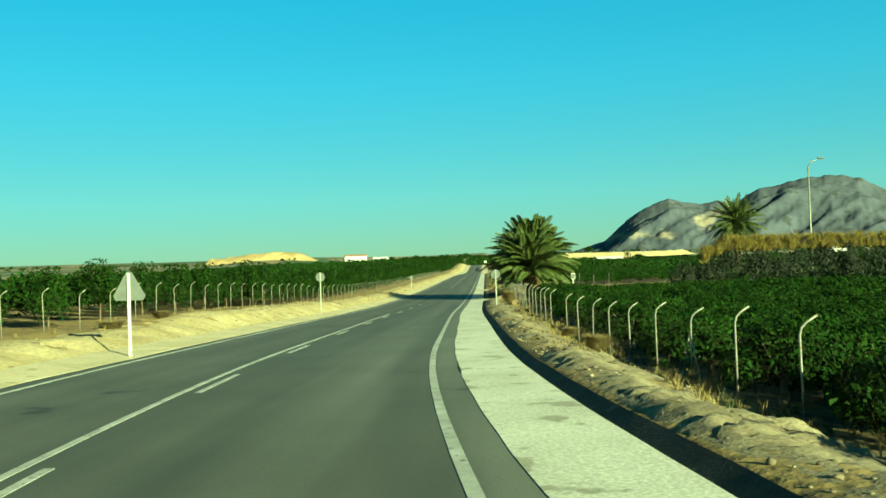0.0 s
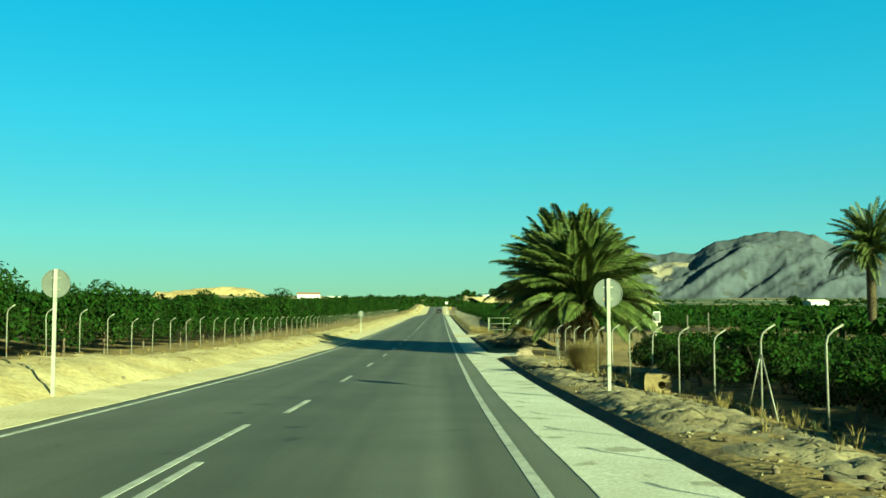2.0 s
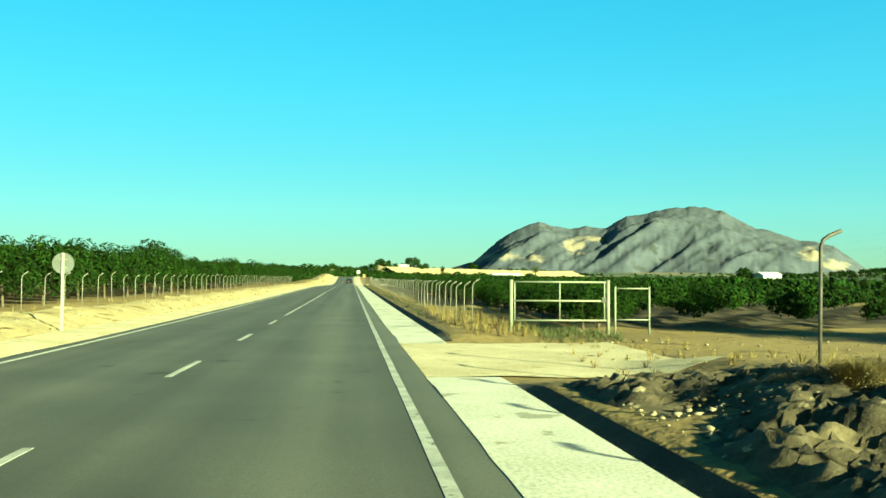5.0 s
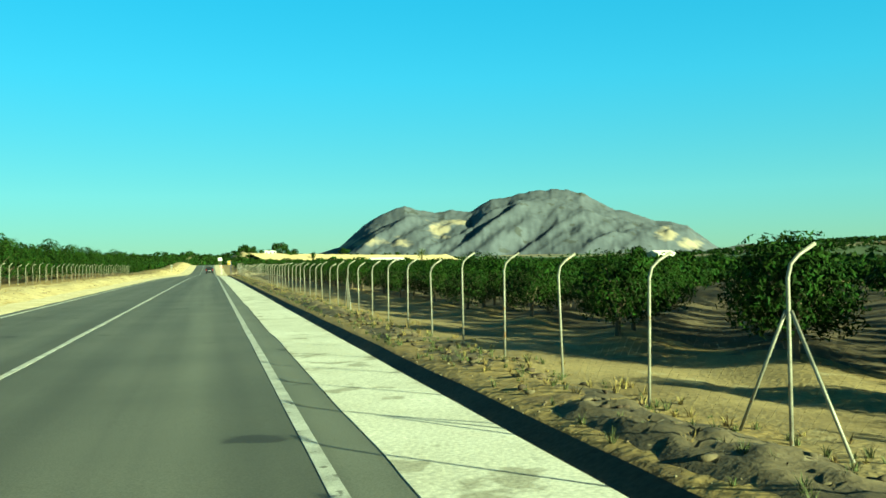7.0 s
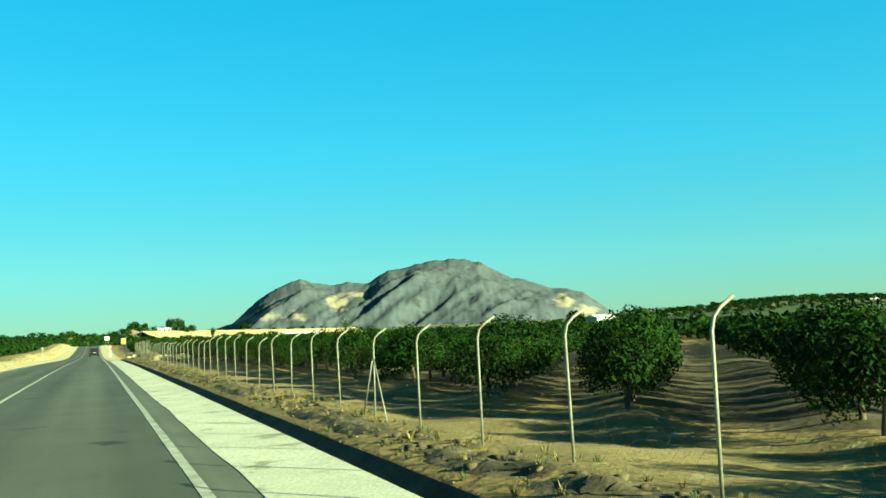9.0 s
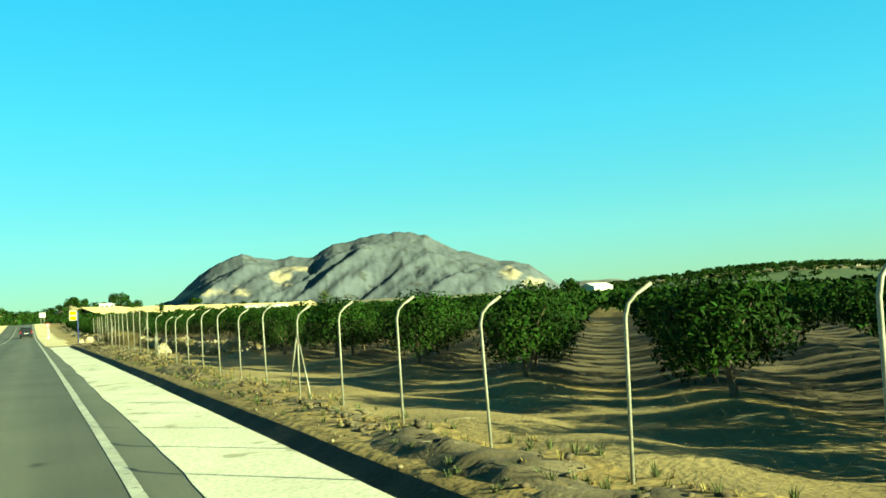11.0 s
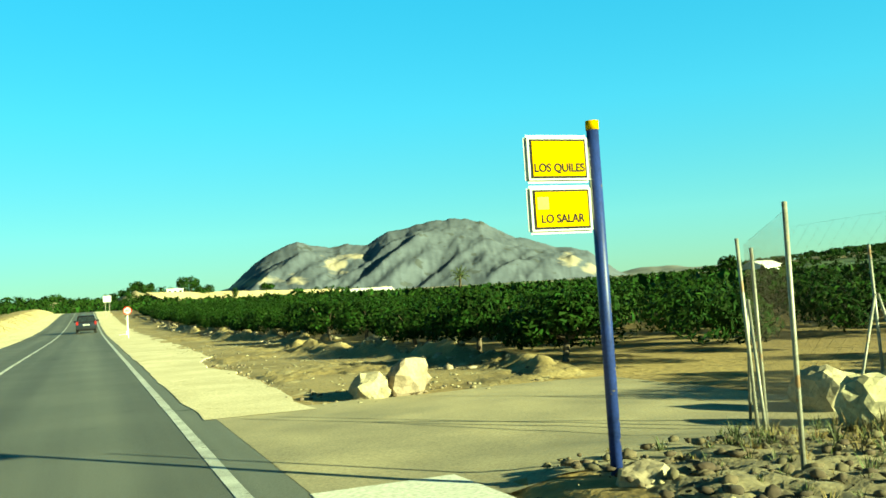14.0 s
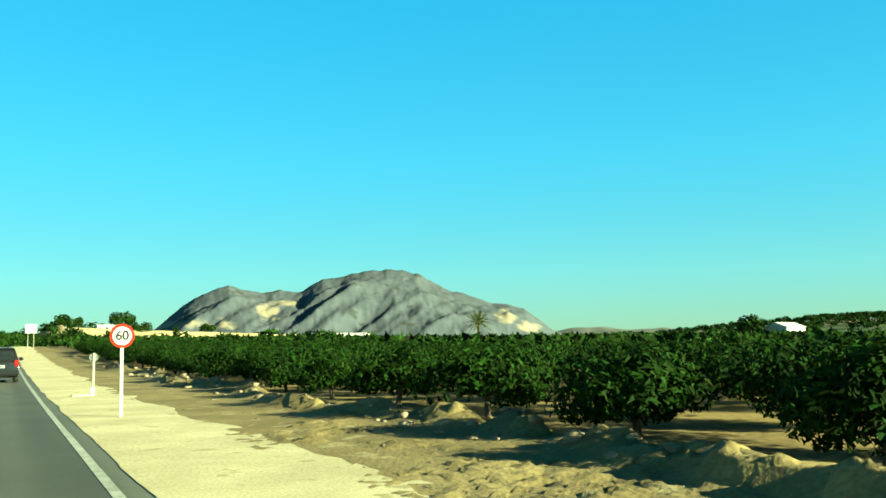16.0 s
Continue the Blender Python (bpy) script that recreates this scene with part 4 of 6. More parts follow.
# ---- palms ----
def frond_mesh(rs, length, droop, wide=0.46, pairs=42):
    """One feather leaf: an arched rib with two ranks of narrow leaflets. It grows along +x and up."""
    verts, faces = [], []
    def rib(t):
        return np.array([length * (t - 0.12 * droop * t * t), 0.0, length * (0.42 * t - droop * 0.62 * t * t)])
    for k in range(14):
        t0, t1 = k / 14, (k + 1) / 14
        w0, w1 = 0.05 * (1 - t0) + 0.008, 0.05 * (1 - t1) + 0.008
        a, b = rib(t0), rib(t1)
        i = len(verts)
        verts += [a + (0, w0, 0), a + (0, -w0, 0), a + (0, 0, -w0), b + (0, w1, 0), b + (0, -w1, 0), b + (0, 0, -w1)]
        faces += [(i, i + 3, i + 4, i + 1), (i + 1, i + 4, i + 5, i + 2), (i + 2, i + 5, i + 3, i)]
    for k in range(pairs):
        t = 0.14 + 0.86 * (k + rs.uniform(-0.2, 0.2)) / pairs
        t = min(max(t, 0.1), 1.0)
        p, way = rib(t), rib(min(t + 0.02, 1.02)) - rib(t)
        way /= np.linalg.norm(way) + 1e-9
        reach = wide * (math.sin(math.pi * (0.16 + 0.8 * t)) ** 0.6) * rs.uniform(0.85, 1.1)
        for side in (1, -1):
            out = way * 0.75 + np.array([0, side * 0.8, rs.uniform(0.05, 0.4)])
            out /= np.linalg.norm(out)
            tip = p + out * reach + np.array([0, 0, -(0.22 + 0.3 * t) * reach])
            mid = p + out * reach * 0.5 + np.array([0, 0, 0.02])
            w = 0.034
            i = len(verts)
            verts += [p + way * w * 0.6, p - way * w * 0.6, mid - way * w, mid + way * w, tip]
            faces += [(i, i + 1, i + 2, i + 3), (i + 3, i + 2, i + 4)]
    return verts, faces


def palm(place, trunk_h, frond_len, fronds, seed, label, trunk_r=0.3, skirt=0.35, lift=1.0, leaflets=56, low=-20, lean=(0.04, 0.03)):
    rs = np.random.RandomState(seed)
    x, y = place
    tree = thing("palm_tree", (x, y, gz(x, y) - 0.05), label, "palm", "palms beside the road")
    bm = bmesh.new()
    tube(bm, [(0, 0, -0.1), (0, 0, 0.15), (lean[0] * 0.4, lean[1] * 0.4, trunk_h * 0.5), (*lean, trunk_h), (*lean, trunk_h + 0.4)],
         [trunk_r * 1.25, trunk_r * 1.05, trunk_r, trunk_r * 1.15, trunk_r * 0.6], 16)
    # stubs of cut leaf bases, in spirals
    for k in range(int(150 * trunk_h / 2.5)):
        a, h = k * 2.39996, 0.1 + trunk_h * (k / (150 * trunk_h / 2.5))
        c = Vector((math.cos(a), math.sin(a), 0))
        side = Vector((-c.y, c.x, 0))
        off = Vector((lean[0] * h / trunk_h, lean[1] * h / trunk_h, h))
        base = c * trunk_r * 0.92 + off
        tip = c * (trunk_r * 1.28) + off + Vector((0, 0, 0.2 + rs.uniform(0, 0.1)))
        vs = [bm.verts.new(p) for p in (base + side * 0.075, base - side * 0.075, tip - side * 0.05, tip + side * 0.05, base + Vector((0, 0, 0.2)))]
        bm.faces.new((vs[0], vs[1], vs[2], vs[3]))
        bm.faces.new((vs[3], vs[2], vs[4]))
    part("trunk", bm, PALM_BARK, tree, "rough brown trunk with cut leaf bases")
    kinds = []
    for k in range(7):
        d = (0.36, 0.52, 0.7, 0.86, 1.0, 1.14, 1.35)[k]
        v, f = frond_mesh(rs, frond_len * rs.uniform(0.9, 1.05), d, 0.155 * frond_len, leaflets)
        kinds.append(mesh_object("frond", v, f, PALM_LEAF if k < 6 else PALM_DRY, tree))
    dry_v, dry_f = frond_mesh(rs, frond_len * 0.75, 1.2, 0.1 * frond_len, leaflets)
    dry = mesh_object("dry_frond", dry_v, dry_f, PALM_DRY, tree)
    tagged(dry, "hanging dry brown frond")
    used = set()
    for k in range(fronds):
        t = (k + 0.5) / fronds            # from the young upright leaves to the old hanging ones
        a = k * 137.508 + rs.uniform(-12, 12)
        tilt = (64 * lift) * (1 - t) ** 0.95 + low * t + rs.uniform(-7, 7)
        kind = min(5, int(6 * (0.15 + 0.85 * t) * rs.uniform(0.75, 1.1)))
        m = pose(*lean, trunk_h + 0.25 - 0.45 * t, 0, 0, a) @ pose(trunk_r * 0.35, 0, 0, rs.uniform(-25, 25), -tilt, 0) @ Matrix.Scale(rs.uniform(0.85, 1.05), 4)
        if kind in used:
            again("frond", kinds[kind], m, tree)
        else:
            kinds[kind].matrix_basis = m
            used.add(kind)
    for k in range(7):
        if k not in used:
            bpy.data.objects.remove(kinds[k])
    n_dry = int(fronds * skirt)
    for k in range(n_dry):
        a = k * 97.3 + rs.uniform(-20, 20)
        m = pose(*lean, trunk_h - 0.1 - rs.uniform(0, 0.35), 0, 0, a) @ pose(trunk_r * 0.5, 0, 0, rs.uniform(-40, 40), rs.uniform(28, 60), 0) @ Matrix.Scale(rs.uniform(0.28, 0.5), 4)
        if k:
            again("dry_frond", dry, m, tree)
        else:
            dry.matrix_basis = m
    return tree


palm((9.1, 84.0), 2.6, 4.85, 140, 5, "large date palm with a broad green crown and cut-leaf trunk", 0.42, 0.16, 1.1, leaflets=84, low=9, lean=(0.15, 0.0))
palm((8.9, 78.1), 2.1, 4.2, 125, 8, "short spreading date palm with low drooping green fronds", 0.36, 0.16, leaflets=78, low=-3)
palm((31.9, 99.9), 6.1, 3.6, 84, 9, "slender date palm with a round crown beyond the fence", 0.26, 0.2, 1.0, 44)
palm((73.7, 451.4), 3.6, 2.6, 36, 10, "small palm that stands above the orchard", 0.2, 0.1, 1.0, 18)


# ---- fences ----
def post_mesh(height, radius, hook, mat):
    """A steel tube post, with its top bent outwards where hook is set."""
    bm = bmesh.new()
    if hook:
        pts = [(0, 0, -0.15), (0, 0, height * 0.5), (0, 0, height - 0.2), (hook * 0.12, 0, height - 0.11), (hook * 0.42, 0, height - 0.05), (hook, 0, height + 0.02)]
    else:
        pts = [(0, 0, -0.15), (0, 0, height * 0.5), (0, 0, height)]
    tube(bm, pts, radius, 8)
    return bm


def chain_link(name, ends, height, parent, spacing=0.12, wire=0.00034, lower=0.05, top_wires=()):
    """Woven wire netting between two ends as crossing wires, with straight line wires."""
    (xa, ya), (xb, yb) = ends
    length = math.hypot(xb - xa, yb - ya)
    ux, uy = (xb - xa) / length, (yb - ya) / length
    verts, faces = [], []

    def place(s, h):
        x, y = xa + ux * s, ya + uy * s
        return np.array([x, y, base(s) + h])
    ss = np.linspace(0, length, max(2, int(length / 2)))
    zz = np.array([gz(xa + ux * s, ya + uy * s) for s in ss])

    def base(s):
        return np.interp(s, ss, zz)

    def bar(p, q, w):
        i = len(verts)
        for c in (p, q):
            verts.extend([c + (uy * w, -ux * w, 0), c + (-uy * w, ux * w, w), c + (0, 0, -w)])
        faces.extend([(i, i + 1, i + 4, i + 3), (i + 1, i + 2, i + 5, i + 4), (i + 2, i, i + 3, i + 5)])
    run = height - lower
    for s in np.arange(-run, length, spacing):
        for up in (1, -1):
            s0, s1 = s, s + run
            h0, h1 = (lower, height) if up > 0 else (height, lower)
            if s0 < 0:
                h0, s0 = h0 + up * (0 - s0), 0.0
            if s1 > length:
                h1, s1 = h1 - up * (s1 - length), length
            if s1 - s0 > 0.05:
                bar(place(s0, h0), place(s1, h1), wire)
    for h in (lower, (lower + height) / 2, height, *top_wires):
        for a, b in zip(ss, ss[1:]):
            bar(place(a, h), place(b, h), wire * 1.1)
    return mesh_object(name, verts, faces, WIRE, parent, "rusty woven wire netting")


def fence(line, step, height, hook, label, mat=STEEL, radius=0.0145, braces=(), net=0.0, net_spacing=0.14, top_wires=(), seed=0, skip=()):
    """A run of posts along a line, with netting; braces are the numbers of posts with two struts."""
    rs = np.random.RandomState(seed)
    (xa, ya), (xb, yb) = line
    length = math.hypot(xb - xa, yb - ya)
    ux, uy = (xb - xa) / length, (yb - ya) / length
    run = thing("fence", (0, 0, 0), label, "fence", "fences along the road")
    first = part("post", post_mesh(height, radius, hook, mat), mat, run)
    strut = None
    n = int(length / step) + 1
    for k in range(n):
        if k in skip:
            continue
        x, y = xa + ux * step * k, ya + uy * step * k
        m = pose(x, y, gz(x, y), rs.uniform(-1.5, 1.5), rs.uniform(-1.5, 1.5), rs.uniform(-8, 8))
        if k == 0:
            first.matrix_basis = m
        else:
            again("post", first, m, run)
        if k in braces:
            for d in (-1, 1):
                x2, y2 = x + ux * 0.62 * d, y + uy * 0.62 * d
                bm = bmesh.new()
                tube(bm, [(x + ux * 0.03 * d, y + uy * 0.03 * d, gz(x, y) + height * 0.68), (x2, y2, gz(x2, y2) - 0.05)], radius * 0.85, 8)
                part("strut", bm, mat, run)
    if net:
        chain_link("netting", ((xa, ya), (xa + ux * step * (n - 1), ya + uy * step * (n - 1))), net, run, net_spacing, top_wires=top_wires)
    return run


fence(((8.85, 6.0), (7.41, 30.0)), 2.2, 1.25, 0.2, "galvanised post and wire fence with bent post tops beside an orchard", braces=(4,), net=1.05, seed=1)
fence(((7.36, 32.2), (7.12, 43.25)), 2.2, 1.27, 0.2, "galvanised post and wire fence with bent post tops beside an orchard", net=1.05, seed=22)
fence(((7.08, 45.4), (7.0, 73.0)), 2.2, 1.27, 0.2, "galvanised post and wire fence with bent post tops beside an orchard", braces=(2, 12), net=1.05, seed=2)
fence(((8.85, 87.8), (8.95, 108.7)), 2.6, 1.78, 0.28, "weathered dark post fence on a heaped earth bank", DARK_STEEL, 0.028, (), 1.5, 0.12, (1.66, 1.6), 3)
fence(((6.2, 123.47), (6.2, 186.8)), 1.97, 1.28, 0.2, "galvanised post and wire fence with bent post tops beside an orchard", radius=0.0138, braces=(9, 19), net=1.05, seed=4)
fence(((6.2, 188.5), (6.1, 245.0)), 2.0, 1.28, 0.2, "galvanised post and wire fence with bent post tops beside an orchard", radius=0.0138, braces=(0, 20, 28), net=1.05, seed=14)
fence(((6.08, 246.65), (6.42, 279.45)), 2.34, 1.56, 0.0, "straight steel post fence with wire netting above rubble", STEEL, 0.0155, (7,), 1.52, 0.1, (), 5, (13, 14))
fence(((6.42, 279.4), (7.72, 281.4)), 2.38, 1.68, 0.0, "short corner run of netting fence beside a track", STEEL, 0.0165, (1,), 1.62, 0.05, (), 6)
fence(((7.9, 281.5), (14.3, 283.6)), 2.2, 1.6, 0.0, "netting fence that runs back beside a track", STEEL, 0.0165, (1, 2), 1.5, 0.12, (), 16)
fence(((-7.69, 8.0), (-7.19, 30.0)), 2.2, 1.22, 0.2, "galvanised post and wire fence before tall orchard trees", net=1.0, seed=7)
fence(((-7.2, 32.2), (-7.45, 43.25)), 2.2, 1.22, 0.2, "galvanised post and wire fence before tall orchard trees", net=1.0, seed=17)
fence(((-7.47, 45.4), (-7.6, 262.0)), 2.2, 1.22, 0.2, "galvanised post and wire fence before tall orchard trees", braces=(19, 46), net=1.0, net_spacing=0.14, seed=8)


# ---- gate ----
def gate():
    g = thing("metal_gate", (7.0, 121.5, gz(7, 121.5)), "pale tubular steel field gate, closed, at the end of a track", "gate")
    for x in (0.0, 2.68):
        bm = bmesh.new()
        tube(bm, [(x, 0, -0.15), (x, 0, 1.42)], 0.05, 10)
        part("gate_post", bm, PALE_METAL, g)
    for z in (0.32, 0.85, 1.36):
        bm = bmesh.new()
        tube(bm, [(0.05, 0, z), (2.63, 0, z)], 0.025, 8)
        part("rail", bm, PALE_METAL, g)
    for x in (0.1, 1.34, 2.58):
        bm = bmesh.new()
        tube(bm, [(x, 0.01, 0.3), (x, 0.01, 1.38)], 0.022, 8)
        part("upright", bm, PALE_METAL, g)
    bm = bmesh.new()
    box(bm, 2.5, 2.62, -0.05, -0.02, 0.8, 0.95, 0.008)
    part("latch", bm, DARK_STEEL, g, "dark steel latch")
    g2 = thing("metal_gate", (9.8, 121.4, gz(9.8, 121.4)), "narrow pale steel side gate beside the field gate", "gate")
    for x in (0.05, 1.0):
        bm = bmesh.new()
        tube(bm, [(x, 0, -0.1), (x, 0, 1.3)], 0.03, 8)
        part("gate_post", bm, PALE_METAL, g2)
    for z in (0.4, 1.25):
        bm = bmesh.new()
        tube(bm, [(0.05, 0, z), (1.0, 0, z)], 0.02, 8)
        part("rail", bm, PALE_METAL, g2)


gate()


# ---- road signs ----
def sign_post(parent, height, x=0.0, y=0.05, mat=STEEL):
    bm = bmesh.new()
    box(bm, x - 0.033, x + 0.033, y - 0.02, y + 0.02, -0.2, height, 0.006)
    return part("pole", bm, mat, parent)


def round_sign_back(x, y, height, radius, label, base=None):
    s = thing("road_sign", (x, y, gz(x, y)), label, "road sign", "road signs")
    sign_post(s, height, 0, -0.03, POST_PAINT)
    bm = bmesh.new()
    disc(bm, (0, 0, height - radius), radius, 0.012)
    plate = part("plate", bm, SIGN_GREY, s, "bare grey aluminium back of the plate")
    bm = bmesh.new()
    disc(bm, (0, -0.012, height - radius), radius, 0.014, 32, radius * 0.94)
    part("rim", bm, SIGN_GREY, plate)
    for z in (height - radius * 1.4, height - radius * 0.6):
        bm = bmesh.new()
        box(bm, -0.09, 0.09, -0.012, 0.0, z - 0.015, z + 0.015)
        part("clamp", bm, STEEL, plate)
    return s


round_sign_back(5.73, 54.1, 2.1, 0.27, "round road sign on a pale post, seen from its grey back")
round_sign_back(-4.55, 54.2, 2.35, 0.27, "round road sign on a pale post, seen from its grey back")
round_sign_back(-4.55, 121.0, 2.0, 0.27, "round road sign on a pale post, seen from its grey back")
round_sign_back(4.95, 345.4, 1.35, 0.14, "small round marker on a thin post beside a culvert")
round_sign_back(-5.3, 334.0, 1.7, 0.25, "small round road sign on a thin post beside the shoulder")


def triangle_sign_back(x, y):
    s = thing("road_sign", (x, y, gz(x, y)), "triangular road sign on a pale post, seen from its grey back", "road sign", "road signs")
    sign_post(s, 1.95, 0, -0.03, SIGN_WHITE)
    bm = bmesh.new()
    pts = []
    for a in (90, 210, 330):
        for d in (-9, 0, 9):
            pts.append((0.4 * math.cos(radians(a + d)) * (1.0 if d == 0 else 0.99), 0.4 * math.sin(radians(a + d)) * (1.0 if d == 0 else 0.99)))
    f = [bm.verts.new((p, 0, 1.58 + q)) for p, q in pts]
    b = [bm.verts.new((p, 0.012, 1.58 + q)) for p, q in pts]
    bm.faces.new(f)
    bm.faces.new(list(reversed(b)))
    for k in range(len(pts)):
        n = (k + 1) % len(pts)
        bm.faces.new((f[k], b[k], b[n], f[n]))
    part("plate", bm, SIGN_GREY, s, "bare grey aluminium back of the plate")


triangle_sign_back(-2.88, 20.6)


def lettering(text, size, mat, parent, place, label="", squeeze=1.0):
    curve = bpy.data.curves.new("lettering", "FONT")
    curve.body, curve.size, curve.extrude, curve.offset = text, size, 0.0015, size * 0.022
    curve.align_x, curve.align_y = "CENTER", "CENTER"
    holder = new("lettering_source", curve)
    bpy.context.view_layer.update()
    me = bpy.data.meshes.new_from_object(holder.evaluated_get(bpy.context.evaluated_depsgraph_get()))
    bpy.data.objects.remove(holder)
    me.materials.clear()
    me.materials.append(mat)
    ob = new("lettering", me)
    ob.parent = parent
    ob.matrix_basis = pose(*place, 90, 0, 0) @ Matrix.Diagonal((squeeze, 1, 1, 1))
    if label:
        tagged(ob, label)
    return ob


def speed_sign(x, y):
    s = thing("road_sign", (x, y, gz(x, y)), "round white speed limit sign with red rim reading 60", "road sign", "road signs")
    sign_post(s, 1.95, 0, 0.035, SIGN_WHITE)
    bm = bmesh.new()
    disc(bm, (0, 0, 1.72), 0.25, 0.012)
    plate = part("plate", bm, SIGN_WHITE, s, "white face of the sign")
    bm = bmesh.new()
    disc(bm, (0, -0.004, 1.72), 0.25, 0.008, 32, 0.195)
    part("rim", bm, SIGN_RED, plate, "red painted rim")
    lettering("60", 0.27, SIGN_BLACK, plate, (0, -0.004, 1.72), "black number 60")


speed_sign(4.62, 334.8)


def bus_stop(x, y):
    s = thing("bus_stop_sign", (x, y, gz(x, y) - 0.02), "blue bus stop pole with two yellow name panels", "bus stop")
    bm = bmesh.new()
    tube(bm, [(0, 0, -0.1), (0, 0, 2.25)], 0.04, 14)
    part("pole", bm, POLE_BLUE, s, "blue painted round pole")
    bm = bmesh.new()
    tube(bm, [(0, 0, 2.25), (0, 0, 2.31)], 0.043, 14)
    part("cap", bm, SIGN_YELLOW, s, "yellow plastic cap")
    for z, words in ((2.06, "LOS QUILES"), (1.735, "LO SALAR")):
        bm = bmesh.new()
        box(bm, -0.51, -0.04, -0.02, 0.02, z - 0.155, z + 0.155, 0.018)
        panel = part("panel", bm, SIGN_WHITE, s, "white framed panel")
        bm = bmesh.new()
        box(bm, -0.475, -0.075, -0.024, -0.0205, z - 0.125, z + 0.125)
        part("border", bm, SIGN_BLACK, panel, "black border line")
        bm = bmesh.new()
        box(bm, -0.462, -0.088, -0.028, -0.0245, z - 0.112, z + 0.112)
        part("face", bm, SIGN_YELLOW, panel, "yellow face")
        lettering(words, 0.075, SIGN_BLACK, panel, (-0.275, -0.029, z - 0.062), "black place name", 0.92)
        if z < 1.8:
            bm = bmesh.new()
            box(bm, -0.45, -0.37, -0.031, -0.0285, z + 0.0, z + 0.08)
            part("sticker", bm, material("worn_sticker", (0.5, 0.36, 0.03), (0.4, 0.3, 0.04), 20, 0.6, 0, 60), panel, "faded square sticker")
    bm = bmesh.new()
    box(bm, -0.045, 0.0, -0.012, 0.012, 1.66, 2.14, 0.004)
    part("bracket", bm, STEEL, s)


bus_stop(5.5, 280.05)


# ---- stones ----
def rock_mesh(rs, size, squash=(1.0, 0.8, 0.65), rough=0.28, levels=2):
    bm = bmesh.new()
    bmesh.ops.create_icosphere(bm, subdivisions=levels, radius=1.0)
    off = Vector(rs.uniform(-50, 50, 3))
    cuts = [Vector(c).normalized() for c in rs.normal(size=(7, 3))]
    for v in bm.verts:
        p = v.co.copy()
        for c in cuts:                      # broken flat faces
            d = p.dot(c)
            if d > 0.72:
                p -= c * (d - 0.72) * 0.9
        p *= 1 + rough * noise.noise(v.co * 1.7 + off) + rough * 0.4 * noise.noise(v.co * 4 + off)
        v.co = Vector((p.x * squash[0], p.y * squash[1], p.z * squash[2])) * size
    return bm


def boulder(x, y, size, squash, seed, label, sink=0.25):
    rs = np.random.RandomState(seed)
    ob = part("boulder", rock_mesh(rs, size, squash, 0.3, 3), ROCK)
    ob.matrix_basis = pose(x, y, gz(x, y) + size * squash[2] * (1 - sink) - 0.06, 0, 0, rs.uniform(0, 360))
    return tagged(ob, label, "boulder", "boulders beside the track")


boulder(5.95, 287.2, 0.34, (1, 0.8, 0.75), 1, "pale broken limestone boulder at the track's edge")
boulder(6.55, 287.3, 0.36, (1, 0.8, 0.95), 2, "pale angular limestone boulder at the track's edge")
boulder(8.6, 281.0, 0.3, (1, 0.85, 0.9), 3, "large pale limestone boulder behind the netting")
boulder(9.6, 281.6, 0.32, (1.1, 0.9, 0.75), 4, "large pale limestone boulder behind the netting")
boulder(9.0, 282.0, 0.32, (1, 0.9, 1.0), 5, "tall pale limestone boulder behind the netting")
boulder(5.52, 279.75, 0.16, (1.1, 1, 0.7), 6, "small pale stone at the foot of a pole")
boulder(6.4, 78.7, 0.36, (1.25, 0.9, 0.6), 7, "pale limestone boulder on the dusty track")
boulder(6.9, 86.0, 0.18, (1.4, 0.9, 0.6), 8, "pale limestone boulder beside an earth heap")
boulder(10.6, 308.2, 0.3, (1.3, 0.9, 0.6), 9, "pale rock among orchard trees")
boulder(10.2, 301.5, 0.28, (1.2, 0.9, 0.7), 10, "pale rock among orchard trees")
boulder(10.9, 303.0, 0.24, (1.2, 0.9, 0.7), 11, "pale rock among orchard trees")
boulder(6.6, 246.8, 0.24, (1.0, 0.4, 1.0), 12, "round pale slab of stone leaning by the fence")
boulder(11.2, 297.6, 0.34, (1.4, 0.9, 0.6), 13, "pale rock among orchard trees")


def stones(name, count, where, low, high, mat, label, seed, levels=1, up=0.0):
    """Loose stones or clods strewn over the ground as one mass."""
    rs = np.random.RandomState(seed)
    kinds = []
    for k in range(7):
        bm = rock_mesh(rs, 1.0, (1, rs.uniform(0.5, 0.9), rs.uniform(0.35, 0.65)), 0.75, levels)
        bm.verts.ensure_lookup_table()
        kinds.append((np.array([v.co for v in bm.verts]), np.array([[v.index for v in f.verts] for f in bm.faces])))
        bm.free()
    vs, fs, at = [], [], 0
    spots = np.array([where(rs) for _ in range(count)])
    for (x, y), z in zip(spots, ground_z(spots[:, 0], spots[:, 1])):
        size = low + (high - low) * rs.rand() ** 3.2
        v, f = kinds[rs.randint(7)]
        a = rs.uniform(0, 6.28)
        c, s = math.cos(a) * size, math.sin(a) * size
        vs.append(np.stack([v[:, 0] * c - v[:, 1] * s + x, v[:, 0] * s + v[:, 1] * c + y, v[:, 2] * size + z + size * 0.3 + up], -1))
        fs.append(f + at)
        at += len(v)
    return tagged(mesh_object(name, np.concatenate(vs), np.concatenate(fs), mat), label, "stones", kind="stuff")


def band(x0, x1, y0, y1, lean=1.0):
    def where(rs):
        y = rs.uniform(y0, y1)
        return x0 + (x1 - x0) * rs.rand() ** lean + float(road_x(y)), y
    return where


